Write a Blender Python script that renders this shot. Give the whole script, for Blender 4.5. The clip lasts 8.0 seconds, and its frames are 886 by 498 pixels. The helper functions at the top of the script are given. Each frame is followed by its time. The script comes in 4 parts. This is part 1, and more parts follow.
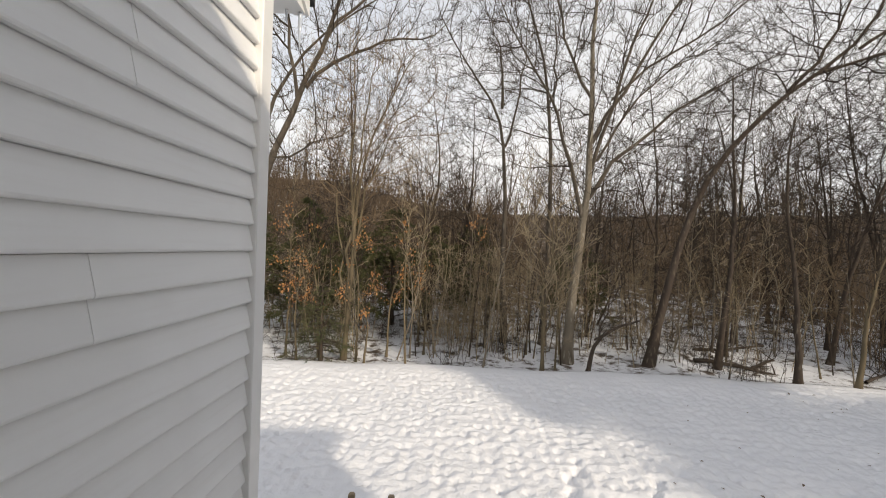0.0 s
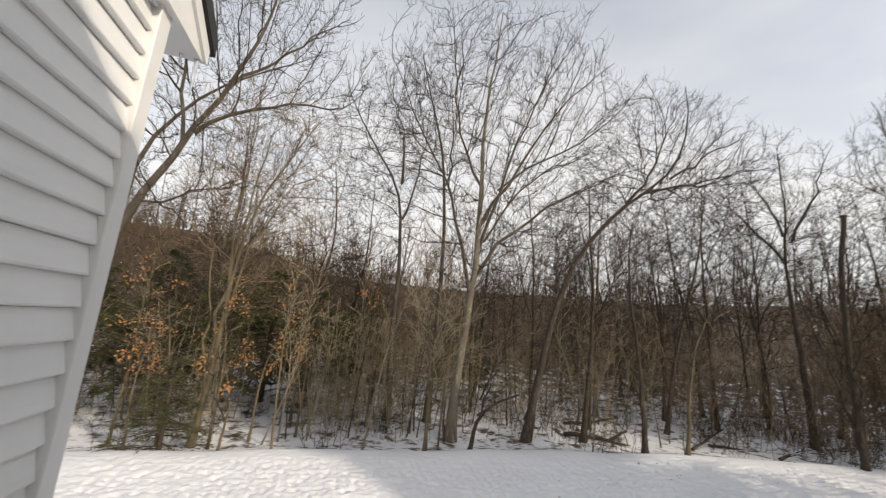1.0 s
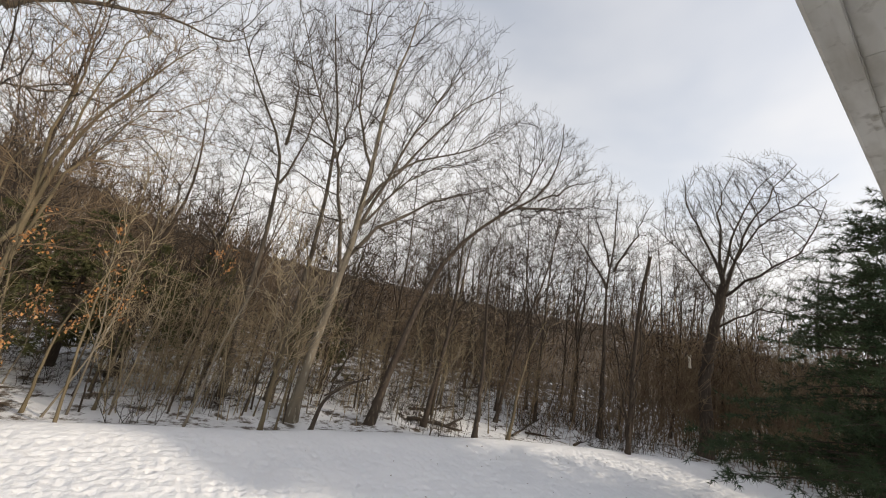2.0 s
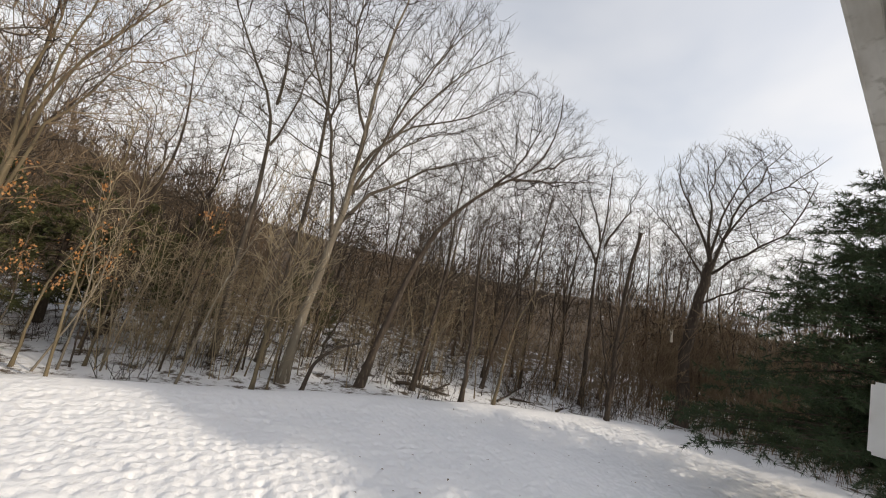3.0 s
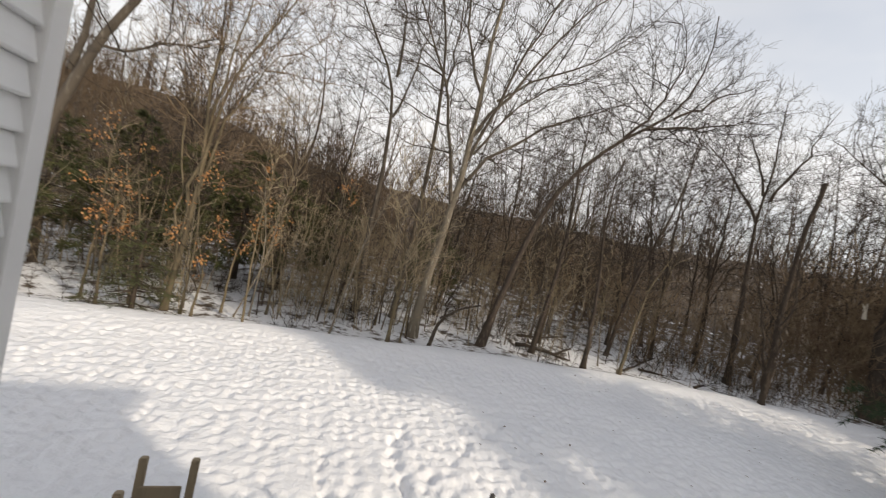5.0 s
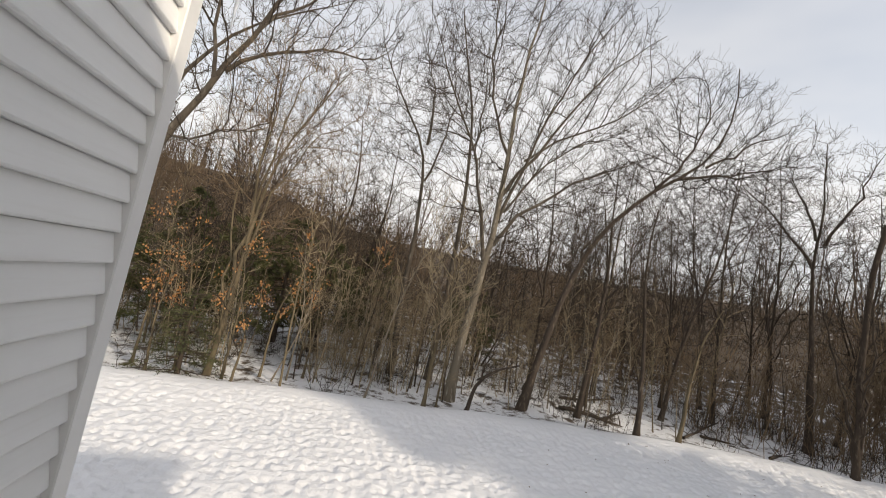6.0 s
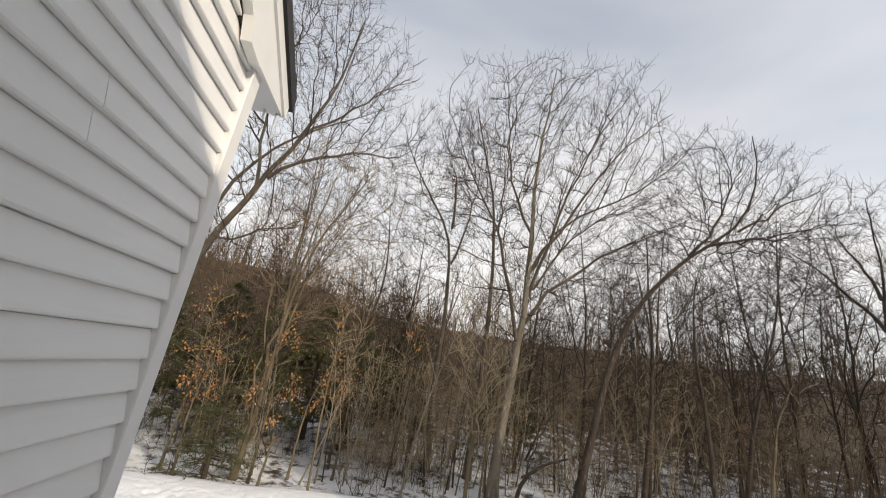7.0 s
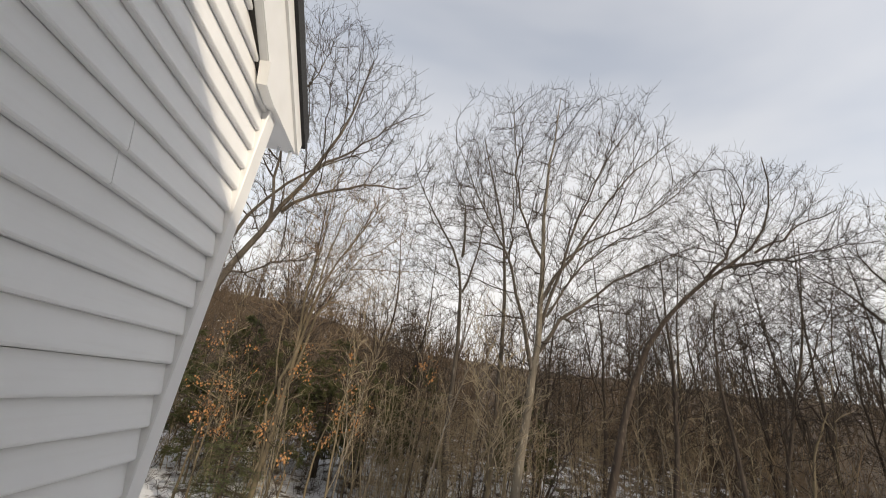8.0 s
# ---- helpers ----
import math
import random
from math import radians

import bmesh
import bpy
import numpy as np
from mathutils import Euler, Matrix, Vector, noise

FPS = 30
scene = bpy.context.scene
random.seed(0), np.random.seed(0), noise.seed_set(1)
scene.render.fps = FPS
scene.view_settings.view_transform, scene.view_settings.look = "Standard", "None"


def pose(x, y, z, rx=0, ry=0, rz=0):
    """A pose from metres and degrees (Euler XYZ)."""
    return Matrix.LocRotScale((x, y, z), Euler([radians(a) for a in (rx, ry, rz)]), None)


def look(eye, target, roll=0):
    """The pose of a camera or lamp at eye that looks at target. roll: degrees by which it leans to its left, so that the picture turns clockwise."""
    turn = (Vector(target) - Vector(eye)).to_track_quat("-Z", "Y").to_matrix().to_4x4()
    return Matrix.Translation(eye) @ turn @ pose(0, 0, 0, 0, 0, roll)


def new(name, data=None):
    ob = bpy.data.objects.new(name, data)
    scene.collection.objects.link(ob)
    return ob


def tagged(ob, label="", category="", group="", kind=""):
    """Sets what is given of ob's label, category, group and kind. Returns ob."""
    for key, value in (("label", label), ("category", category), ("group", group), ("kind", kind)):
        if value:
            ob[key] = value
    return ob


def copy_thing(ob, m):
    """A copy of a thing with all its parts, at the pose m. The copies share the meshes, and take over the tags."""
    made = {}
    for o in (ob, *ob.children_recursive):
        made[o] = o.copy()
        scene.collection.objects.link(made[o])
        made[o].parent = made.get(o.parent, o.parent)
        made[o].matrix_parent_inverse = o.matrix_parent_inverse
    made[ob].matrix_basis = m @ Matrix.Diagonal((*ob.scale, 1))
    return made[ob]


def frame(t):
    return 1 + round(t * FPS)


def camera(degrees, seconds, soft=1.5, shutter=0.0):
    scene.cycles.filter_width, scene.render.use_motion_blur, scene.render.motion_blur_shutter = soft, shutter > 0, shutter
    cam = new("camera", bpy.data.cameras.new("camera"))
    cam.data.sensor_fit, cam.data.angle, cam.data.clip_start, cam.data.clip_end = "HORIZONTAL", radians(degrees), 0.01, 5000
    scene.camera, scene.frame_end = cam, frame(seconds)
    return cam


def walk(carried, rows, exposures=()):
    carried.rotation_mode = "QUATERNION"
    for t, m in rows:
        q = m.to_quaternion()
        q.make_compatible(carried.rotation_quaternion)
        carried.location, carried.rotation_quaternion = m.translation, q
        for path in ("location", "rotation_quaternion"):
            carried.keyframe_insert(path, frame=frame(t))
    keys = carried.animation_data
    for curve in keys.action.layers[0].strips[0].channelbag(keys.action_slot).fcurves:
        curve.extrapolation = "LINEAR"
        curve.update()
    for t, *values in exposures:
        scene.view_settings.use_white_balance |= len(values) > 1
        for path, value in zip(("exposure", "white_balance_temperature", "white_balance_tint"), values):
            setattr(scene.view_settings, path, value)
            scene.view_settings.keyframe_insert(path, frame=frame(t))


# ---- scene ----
cam = camera(98.4, 8.0, soft=1.0, shutter=0.2)
PATH = [
    (0, (0.034, -0.033, 4.038), (-0.018, 1.966, 4.032), 1.9),
    (0.5, (0.042, -0.046, 4.05), (0.118, 1.945, 4.218), 1.9),
    (1, (0.053, -0.033, 4.041), (0.521, 1.873, 4.426), 4.6),
    (1.5, (0.149, -0.014, 3.962), (0.916, 1.78, 4.399), 8.3),
    (2, (0.165, -0.046, 3.9), (1.204, 1.612, 4.315), 11.3),
    (3.5, (0.178, 0.009, 3.802), (1.297, 1.653, 4.017), 13.3),
    (4, (0.179, -0.01, 3.801), (1.265, 1.666, 3.914), 13.9),
    (4.5, (0.17, 0.015, 3.831), (1.117, 1.775, 3.749), 14.3),
    (5, (0.078, 0.017, 3.977), (0.715, 1.912, 3.919), 12.8),
    (5.2, (0.039, 0.021, 4.015), (0.547, 1.955, 4.039), 11.8),
    (6.3, (0.009, -0.024, 4.031), (0.367, 1.922, 4.323), 10.6),
    (6.5, (0.048, -0.03, 4.016), (0.323, 1.911, 4.414), 9.9),
    (7, (0.053, -0.048, 4.027), (0.24, 1.856, 4.609), 9.0),
    (7.5, (0.069, -0.069, 4.022), (0.198, 1.808, 4.702), 8.6),
    (8, (0.054, -0.056, 4.028), (0.161, 1.81, 4.741), 8.4),
]
walk(cam, [(t, look(eye, target, roll)) for t, eye, target, roll in PATH], [(0, 0.27, 7250, 10), (8, 0.27, 7250, 10)])

# ---- world and sun ----
SUN_ELEVATION, SUN_DIR = radians(26.8), Vector((-1.33, 1.465, -1.0)).normalized()
world = bpy.data.worlds.new("sky")
scene.world = world
world.use_nodes = True


def build_sky(tree):
    n, l = tree.nodes, tree.links
    bg = n["Background"]
    sky = n.new("ShaderNodeTexSky")
    sky.sky_type, sky.sun_disc = "NISHITA", False
    sky.sun_elevation, sky.sun_rotation = SUN_ELEVATION, radians(138)
    sky.air_density, sky.dust_density = 1.0, 2.0
    scale = n.new("ShaderNodeVectorMath")
    scale.operation = "SCALE"
    scale.inputs["Scale"].default_value = 1.75
    l.new(sky.outputs[0], scale.inputs[0])
    co = n.new("ShaderNodeTexCoord")
    mp = n.new("ShaderNodeMapping")
    mp.inputs["Scale"].default_value = (1.0, 1.6, 3.2)
    mp.inputs["Rotation"].default_value = (0.3, 0.5, 0.4)
    l.new(co.outputs["Generated"], mp.inputs[0])
    no = n.new("ShaderNodeTexNoise")
    no.inputs["Scale"].default_value, no.inputs["Detail"].default_value = 1.1, 4
    no.inputs["Distortion"].default_value = 0.2
    l.new(mp.outputs[0], no.inputs["Vector"])
    ramp = n.new("ShaderNodeValToRGB")
    ramp.color_ramp.elements[0].position, ramp.color_ramp.elements[0].color = 0.34, (0.60, 0.60, 0.60, 1)
    ramp.color_ramp.elements[1].position, ramp.color_ramp.elements[1].color = 0.60, (0.97, 0.97, 0.97, 1)
    l.new(no.outputs[0], ramp.inputs[0])
    mix = n.new("ShaderNodeMix")
    mix.data_type = "RGBA"
    # thinner cloud overhead, brighter cloud towards the sun
    up = n.new("ShaderNodeSeparateXYZ")
    l.new(co.outputs["Generated"], up.inputs[0])
    thin = n.new("ShaderNodeMapRange")
    thin.interpolation_type = "SMOOTHSTEP"
    thin.inputs["From Min"].default_value, thin.inputs["From Max"].default_value = 0.25, 0.85
    thin.inputs["To Min"].default_value, thin.inputs["To Max"].default_value = 1.0, 0.55
    l.new(up.outputs["Z"], thin.inputs["Value"])
    cover = n.new("ShaderNodeMath")
    cover.operation = "MULTIPLY"
    l.new(ramp.outputs[0], cover.inputs[0])
    l.new(thin.outputs[0], cover.inputs[1])
    near = n.new("ShaderNodeVectorMath")
    near.operation = "DOT_PRODUCT"
    near.inputs[1].default_value = -SUN_DIR
    l.new(co.outputs["Generated"], near.inputs[0])
    glow = n.new("ShaderNodeMapRange")
    glow.interpolation_type = "SMOOTHSTEP"
    glow.inputs["From Min"].default_value, glow.inputs["From Max"].default_value = 0.2, 1.0
    glow.inputs["To Min"].default_value, glow.inputs["To Max"].default_value = 1.0, 1.1
    l.new(near.outputs["Value"], glow.inputs["Value"])
    cloud = n.new("ShaderNodeVectorMath")
    cloud.operation = "SCALE"
    cloud.inputs[0].default_value = (7.9, 8.15, 8.75)
    l.new(glow.outputs[0], cloud.inputs["Scale"])
    l.new(cloud.outputs[0], mix.inputs["B"])
    l.new(cover.outputs[0], mix.inputs["Factor"])
    l.new(scale.outputs[0], mix.inputs["A"])
    l.new(mix.outputs["Result"], bg.inputs["Color"])
    bg.inputs["Strength"].default_value = 0.1


build_sky(world.node_tree)
sun = new("sun", bpy.data.lights.new("sun", "SUN"))
sun.data.energy, sun.data.angle, sun.data.color = 2.35, radians(1.3), (1.0, 0.93, 0.83)
sun.matrix_world = look((0, 0, 30), Vector((0, 0, 30)) + SUN_DIR)


# ---- materials ----
def material(name, base, rough=0.8, spots=(), bump=(), metal=0.0, coords="Object", object_vary=0.0, spec=0.5):
    """A procedural surface. spots: (scale, colour, low, high, stretch) layers of noise; bump: (scale, strength, distance)."""
    m = bpy.data.materials.new(name)
    m.use_nodes = True
    n, l = m.node_tree.nodes, m.node_tree.links
    b = n["Principled BSDF"]
    b.inputs["Roughness"].default_value, b.inputs["Metallic"].default_value = rough, metal
    b.inputs["Specular IOR Level"].default_value = spec
    co = n.new("ShaderNodeTexCoord")
    last = n.new("ShaderNodeRGB")
    last.outputs[0].default_value = (*base, 1)
    out = last.outputs[0]
    for scale, colour, low, high, stretch in spots:
        mp = n.new("ShaderNodeMapping")
        mp.inputs["Scale"].default_value = stretch
        l.new(co.outputs[coords], mp.inputs[0])
        no = n.new("ShaderNodeTexNoise")
        no.inputs["Scale"].default_value, no.inputs["Detail"].default_value = scale, 5
        l.new(mp.outputs[0], no.inputs["Vector"])
        r = n.new("ShaderNodeMapRange")
        r.inputs["From Min"].default_value, r.inputs["From Max"].default_value = low, high
        l.new(no.outputs[0], r.inputs["Value"])
        mx = n.new("ShaderNodeMix")
        mx.data_type = "RGBA"
        mx.inputs["B"].default_value = (*colour, 1)
        l.new(r.outputs[0], mx.inputs["Factor"])
        l.new(out, mx.inputs["A"])
        out = mx.outputs["Result"]
    if object_vary:
        info = n.new("ShaderNodeObjectInfo")
        r = n.new("ShaderNodeMapRange")
        r.inputs["To Min"].default_value, r.inputs["To Max"].default_value = 1 - object_vary, 1 + object_vary
        l.new(info.outputs["Random"], r.inputs["Value"])
        hs = n.new("ShaderNodeHueSaturation")
        l.new(r.outputs[0], hs.inputs["Value"])
        l.new(out, hs.inputs["Color"])
        out = hs.outputs[0]
    l.new(out, b.inputs["Base Color"])
    normal = None
    for scale, strength, distance in bump:
        no = n.new("ShaderNodeTexNoise")
        no.inputs["Scale"].default_value, no.inputs["Detail"].default_value = scale, 6
        l.new(co.outputs[coords], no.inputs["Vector"])
        bp = n.new("ShaderNodeBump")
        bp.inputs["Strength"].default_value, bp.inputs["Distance"].default_value = strength, distance
        l.new(no.outputs[0], bp.inputs["Height"])
        if normal:
            l.new(normal, bp.inputs["Normal"])
        normal = bp.outputs[0]
    if normal:
        l.new(normal, b.inputs["Normal"])
    return m


ONE = (1, 1, 1)
M_VINYL = material("white vinyl siding", (0.89, 0.885, 0.87), 0.42, [(3, (0.84, 0.83, 0.81), 0.45, 0.8, (1, 1, 0.5)), (60, (0.86, 0.85, 0.83), 0.5, 0.8, (1, 0.05, 1))],
                   [(180, 0.12, 0.002)], object_vary=0.015)
M_TRIM = material("white painted trim", (0.86, 0.85, 0.83), 0.45, [(4, (0.78, 0.77, 0.74), 0.5, 0.85, ONE)], [(90, 0.1, 0.002)])
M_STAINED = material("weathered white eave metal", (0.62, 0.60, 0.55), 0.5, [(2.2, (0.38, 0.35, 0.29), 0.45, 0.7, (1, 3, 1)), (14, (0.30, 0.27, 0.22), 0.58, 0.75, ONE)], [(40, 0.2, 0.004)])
M_SHINGLE = material("black asphalt shingle", (0.028, 0.028, 0.03), 0.9, [(300, (0.06, 0.06, 0.06), 0.5, 0.7, ONE)], [(400, 0.5, 0.002)])
M_DARK = material("dark gap under the trim", (0.03, 0.028, 0.025), 0.9, [(20, (0.05, 0.045, 0.04), 0.4, 0.7, ONE)])
M_WOOD = material("weathered tan lumber", (0.30, 0.235, 0.15), 0.8, [(6, (0.23, 0.18, 0.115), 0.4, 0.7, (1, 1, 0.1)), (40, (0.31, 0.25, 0.17), 0.5, 0.8, (1, 1, 0.06))], [(60, 0.4, 0.004)], object_vary=0.1)
M_METAL = material("dark weathered metal", (0.07, 0.065, 0.06), 0.55, [(15, (0.12, 0.11, 0.1), 0.5, 0.7, ONE)], [(50, 0.2, 0.002)], metal=0.3)
M_PLASTIC = material("white appliance enamel", (0.80, 0.80, 0.79), 0.35, [(9, (0.72, 0.71, 0.68), 0.5, 0.8, ONE)], [(120, 0.05, 0.001)])
M_ICE = material("clear ice", (0.85, 0.9, 0.95), 0.08, [(20, (0.95, 0.97, 1), 0.4, 0.6, ONE)], [(30, 0.4, 0.004)])
M_ICE.node_tree.nodes["Principled BSDF"].inputs["Transmission Weight"].default_value = 0.7
BARK_BUMP = [(25, 0.8, 0.02), (90, 0.5, 0.008)]
M_BARK_GREY = material("grey bark", (0.10, 0.083, 0.066), 0.95, [(2.5, (0.085, 0.07, 0.055), 0.4, 0.65, (1, 1, 0.3)), (9, (0.175, 0.152, 0.122), 0.55, 0.7, (1, 1, 0.25))], BARK_BUMP, spec=0.2)
M_BARK_PALE = material("pale smooth bark", (0.20, 0.17, 0.13), 0.95, [(2, (0.12, 0.10, 0.075), 0.45, 0.65, (1, 1, 0.3)), (10, (0.36, 0.33, 0.27), 0.58, 0.7, (1, 1, 0.3))], BARK_BUMP, spec=0.2)
M_BARK_DARK = material("dark brown bark", (0.07, 0.054, 0.042), 0.95, [(3, (0.05, 0.038, 0.03), 0.4, 0.65, (1, 1, 0.3)), (12, (0.13, 0.105, 0.08), 0.55, 0.7, (1, 1, 0.25))], BARK_BUMP, spec=0.2)
M_BARK_YELLOW = material("olive tan bark", (0.17, 0.135, 0.085), 0.95, [(3, (0.10, 0.08, 0.052), 0.4, 0.65, (1, 1, 0.3))], BARK_BUMP, spec=0.2)
M_TWIG = material("grey-brown twigs", (0.052, 0.042, 0.033), 0.95, [(0.6, (0.075, 0.06, 0.045), 0.4, 0.7, ONE)], spec=0.15)
M_TWIG_DARK = material("dark twigs", (0.043, 0.035, 0.029), 0.95, [(0.6, (0.06, 0.048, 0.04), 0.4, 0.7, ONE)], spec=0.15)
M_BRUSH = material("brown brush stems", (0.21, 0.152, 0.096), 0.95, [(0.25, (0.14, 0.094, 0.064), 0.4, 0.65, ONE), (1.1, (0.29, 0.22, 0.14), 0.5, 0.7, ONE)], spec=0.15)
M_PALE_BRUSH = material("pale tan brush stems", (0.34, 0.275, 0.18), 0.95, [(0.3, (0.23, 0.175, 0.11), 0.4, 0.65, ONE), (1.3, (0.42, 0.35, 0.25), 0.5, 0.7, ONE)], spec=0.15)
M_FARBRUSH = material("far brown brush", (0.115, 0.083, 0.056), 0.95, [(0.12, (0.11, 0.08, 0.056), 0.4, 0.65, ONE), (0.6, (0.15, 0.115, 0.08), 0.5, 0.7, ONE)], spec=0.1)
M_FARWOOD = material("far winter woods", (0.10, 0.078, 0.062), 0.95, [(0.1, (0.13, 0.105, 0.085), 0.4, 0.7, ONE)], spec=0.1)
M_OAKLEAF = material("dead orange oak leaves", (0.42, 0.20, 0.07), 0.8, [(1.5, (0.30, 0.15, 0.07), 0.4, 0.6, ONE), (5, (0.50, 0.30, 0.15), 0.5, 0.7, ONE)], spec=0.3)
M_PINE = material("dark green pine needles", (0.028, 0.048, 0.020), 0.7, [(0.8, (0.045, 0.062, 0.024), 0.4, 0.7, ONE)], spec=0.3)
M_CEDAR = material("dull green cedar foliage", (0.075, 0.09, 0.038), 0.8, [(1.2, (0.12, 0.11, 0.05), 0.4, 0.7, ONE)], spec=0.25)
M_CONIFER = material("deep green hemlock foliage", (0.062, 0.072, 0.03), 0.8, [(1.2, (0.11, 0.10, 0.045), 0.4, 0.7, ONE)], spec=0.2)
M_LITTER = material("dry leaf litter", (0.13, 0.085, 0.05), 0.95, [(3, (0.2, 0.14, 0.085), 0.4, 0.7, ONE)], spec=0.1)


def snow_material(name, litter):
    m = material(name, (0.80, 0.80, 0.81), 0.7, [(0.7, (0.76, 0.765, 0.78), 0.4, 0.7, ONE)], [(7, 0.6, 0.07), (18, 0.4, 0.025), (70, 0.25, 0.01)], spec=0.25)
    b = m.node_tree.nodes["Principled BSDF"]
    b.inputs["Subsurface Weight"].default_value = 0.0
    if litter:
        n, l = m.node_tree.nodes, m.node_tree.links
        base = b.inputs["Base Color"].links[0].from_socket
        at = n.new("ShaderNodeAttribute")
        at.attribute_name = "woods"
        co = n.new("ShaderNodeTexCoord")
        no = n.new("ShaderNodeTexNoise")
        no.inputs["Scale"].default_value, no.inputs["Detail"].default_value, no.inputs["Roughness"].default_value = 1.6, 8, 0.72
        l.new(co.outputs["Object"], no.inputs["Vector"])
        r = n.new("ShaderNodeMapRange")
        r.inputs["From Min"].default_value, r.inputs["From Max"].default_value = 0.665, 0.76
        shift = n.new("ShaderNodeMath")
        shift.operation = "MULTIPLY_ADD"
        shift.inputs[1].default_value = 0.16
        l.new(at.outputs["Fac"], shift.inputs[0])
        l.new(no.outputs[0], shift.inputs[2])
        l.new(shift.outputs[0], r.inputs["Value"])
        mu = n.new("ShaderNodeMath")
        mu.operation, mu.use_clamp = "MULTIPLY", True
        l.new(r.outputs[0], mu.inputs[0])
        l.new(at.outputs["Fac"], mu.inputs[1])
        mx = n.new("ShaderNodeMix")
        mx.data_type = "RGBA"
        mx.inputs["B"].default_value = (0.10, 0.074, 0.05, 1)
        l.new(mu.outputs[0], mx.inputs["Factor"])
        l.new(base, mx.inputs["A"])
        l.new(mx.outputs["Result"], b.inputs["Base Color"])
    return m


M_GROUND = snow_material("snow with leaf litter under the trees", True)
M_SNOW = snow_material("clean settled snow", False)


# ---- helpers of this scene ----
def part(name, bm, mat, parent=None, label="", smooth=False):
    me = bpy.data.meshes.new(name)
    bm.to_mesh(me)
    bm.free()
    me.materials.append(mat)
    if smooth:
        for p in me.polygons:
            p.use_smooth = True
    ob = new(name, me)
    ob.parent = parent
    return tagged(ob, label)


def raw(name, verts, faces, mat, parent=None, label="", smooth=False):
    me = bpy.data.meshes.new(name)
    me.vertices.add(len(verts))
    me.vertices.foreach_set("co", np.asarray(verts, dtype=np.float32).ravel())
    faces = np.asarray(faces, dtype=np.int32)
    k = faces.shape[1]
    me.loops.add(faces.size)
    me.loops.foreach_set("vertex_index", faces.ravel())
    me.polygons.add(len(faces))
    me.polygons.foreach_set("loop_start", np.arange(0, faces.size, k, dtype=np.int32))
    me.polygons.foreach_set("use_smooth", np.full(len(faces), smooth))
    me.update(calc_edges=True)
    me.materials.append(mat)
    ob = new(name, me)
    ob.parent = parent
    return tagged(ob, label)


def box(bm, lo, hi, bevel=0.0):
    made = bmesh.ops.create_cube(bm, size=1.0)
    for v in made["verts"]:
        v.co = Vector([lo[i] + (v.co[i] + 0.5) * (hi[i] - lo[i]) for i in range(3)])
    if bevel:
        edges = list({e for v in made["verts"] for e in v.link_edges})
        bmesh.ops.bevel(bm, geom=edges, offset=bevel, segments=2, affect="EDGES")
    return bm


def prism(bm, outline, axis, lo, hi):
    """A flat outline of (a, b) pairs drawn out along an axis from lo to hi."""
    def place(a, b, c):
        return {"x": (c, a, b), "y": (a, c, b), "z": (a, b, c)}[axis]
    first = [bm.verts.new(place(a, b, lo)) for a, b in outline]
    last = [bm.verts.new(place(a, b, hi)) for a, b in outline]
    n = len(outline)
    bm.faces.new(first[::-1])
    bm.faces.new(last)
    for i in range(n):
        bm.faces.new((first[i], first[(i + 1) % n], last[(i + 1) % n], last[i]))
    bmesh.ops.recalc_face_normals(bm, faces=bm.faces)
    return bm


def empty(name, at=(0, 0, 0), label="", category="", group="", kind=""):
    ob = new(name)
    ob.location = at
    ob.empty_display_size = 0.1
    return tagged(ob, label, category, group, kind)


TABLES = {}


def lattice(x, y, seed):
    """Smooth noise between -1 and 1 at unit scale."""
    if seed not in TABLES:
        TABLES[seed] = np.random.RandomState(seed).rand(256, 256) * 2 - 1
    t = TABLES[seed]
    xi, yi = np.floor(x).astype(int), np.floor(y).astype(int)
    fx, fy = x - xi, y - yi
    fx, fy = fx * fx * (3 - 2 * fx), fy * fy * (3 - 2 * fy)
    a, b = t[xi % 256, yi % 256], t[(xi + 1) % 256, yi % 256]
    c, d = t[xi % 256, (yi + 1) % 256], t[(xi + 1) % 256, (yi + 1) % 256]
    return (a * (1 - fx) + b * fx) * (1 - fy) + (c * (1 - fx) + d * fx) * fy


# ---- ground ----
def past_edge(x, y):
    """How far a place lies beyond the edge of the lawn, in metres."""
    edge = 12.75 - 0.0092 * np.maximum(0, x - 5) ** 2 + 0.15 * lattice(x * 0.6, y * 0 + 3, 5)
    return np.maximum(y - edge, (x - 24.5) * 0.8)


def dimples(x, y, cell, depth, seed):
    """Rounded melt hollows, one in each cell of a loose net: how deep the snow lies below its rim."""
    table = np.random.RandomState(seed).rand(4, 128, 128)
    u, v = x / cell + 0.3 * lattice(x * 0.8, y * 0.8, seed), y / cell + 0.3 * lattice(x * 0.8 + 5, y * 0.8, seed)
    cu, cv = np.floor(u).astype(int), np.floor(v).astype(int)
    out = np.zeros_like(u)
    for i in (-1, 0, 1):
        for j in (-1, 0, 1):
            a, b = (cu + i) % 128, (cv + j) % 128
            du, dv = u - cu - i - 0.2 - 0.6 * table[0, a, b], v - cv - j - 0.2 - 0.6 * table[1, a, b]
            size = 0.24 + 0.14 * table[2, a, b]
            out = np.maximum(out, depth * (0.25 + 0.9 * table[3, a, b]) * np.exp(-((du * du + dv * dv) / size ** 2) ** 1.4))
    return out


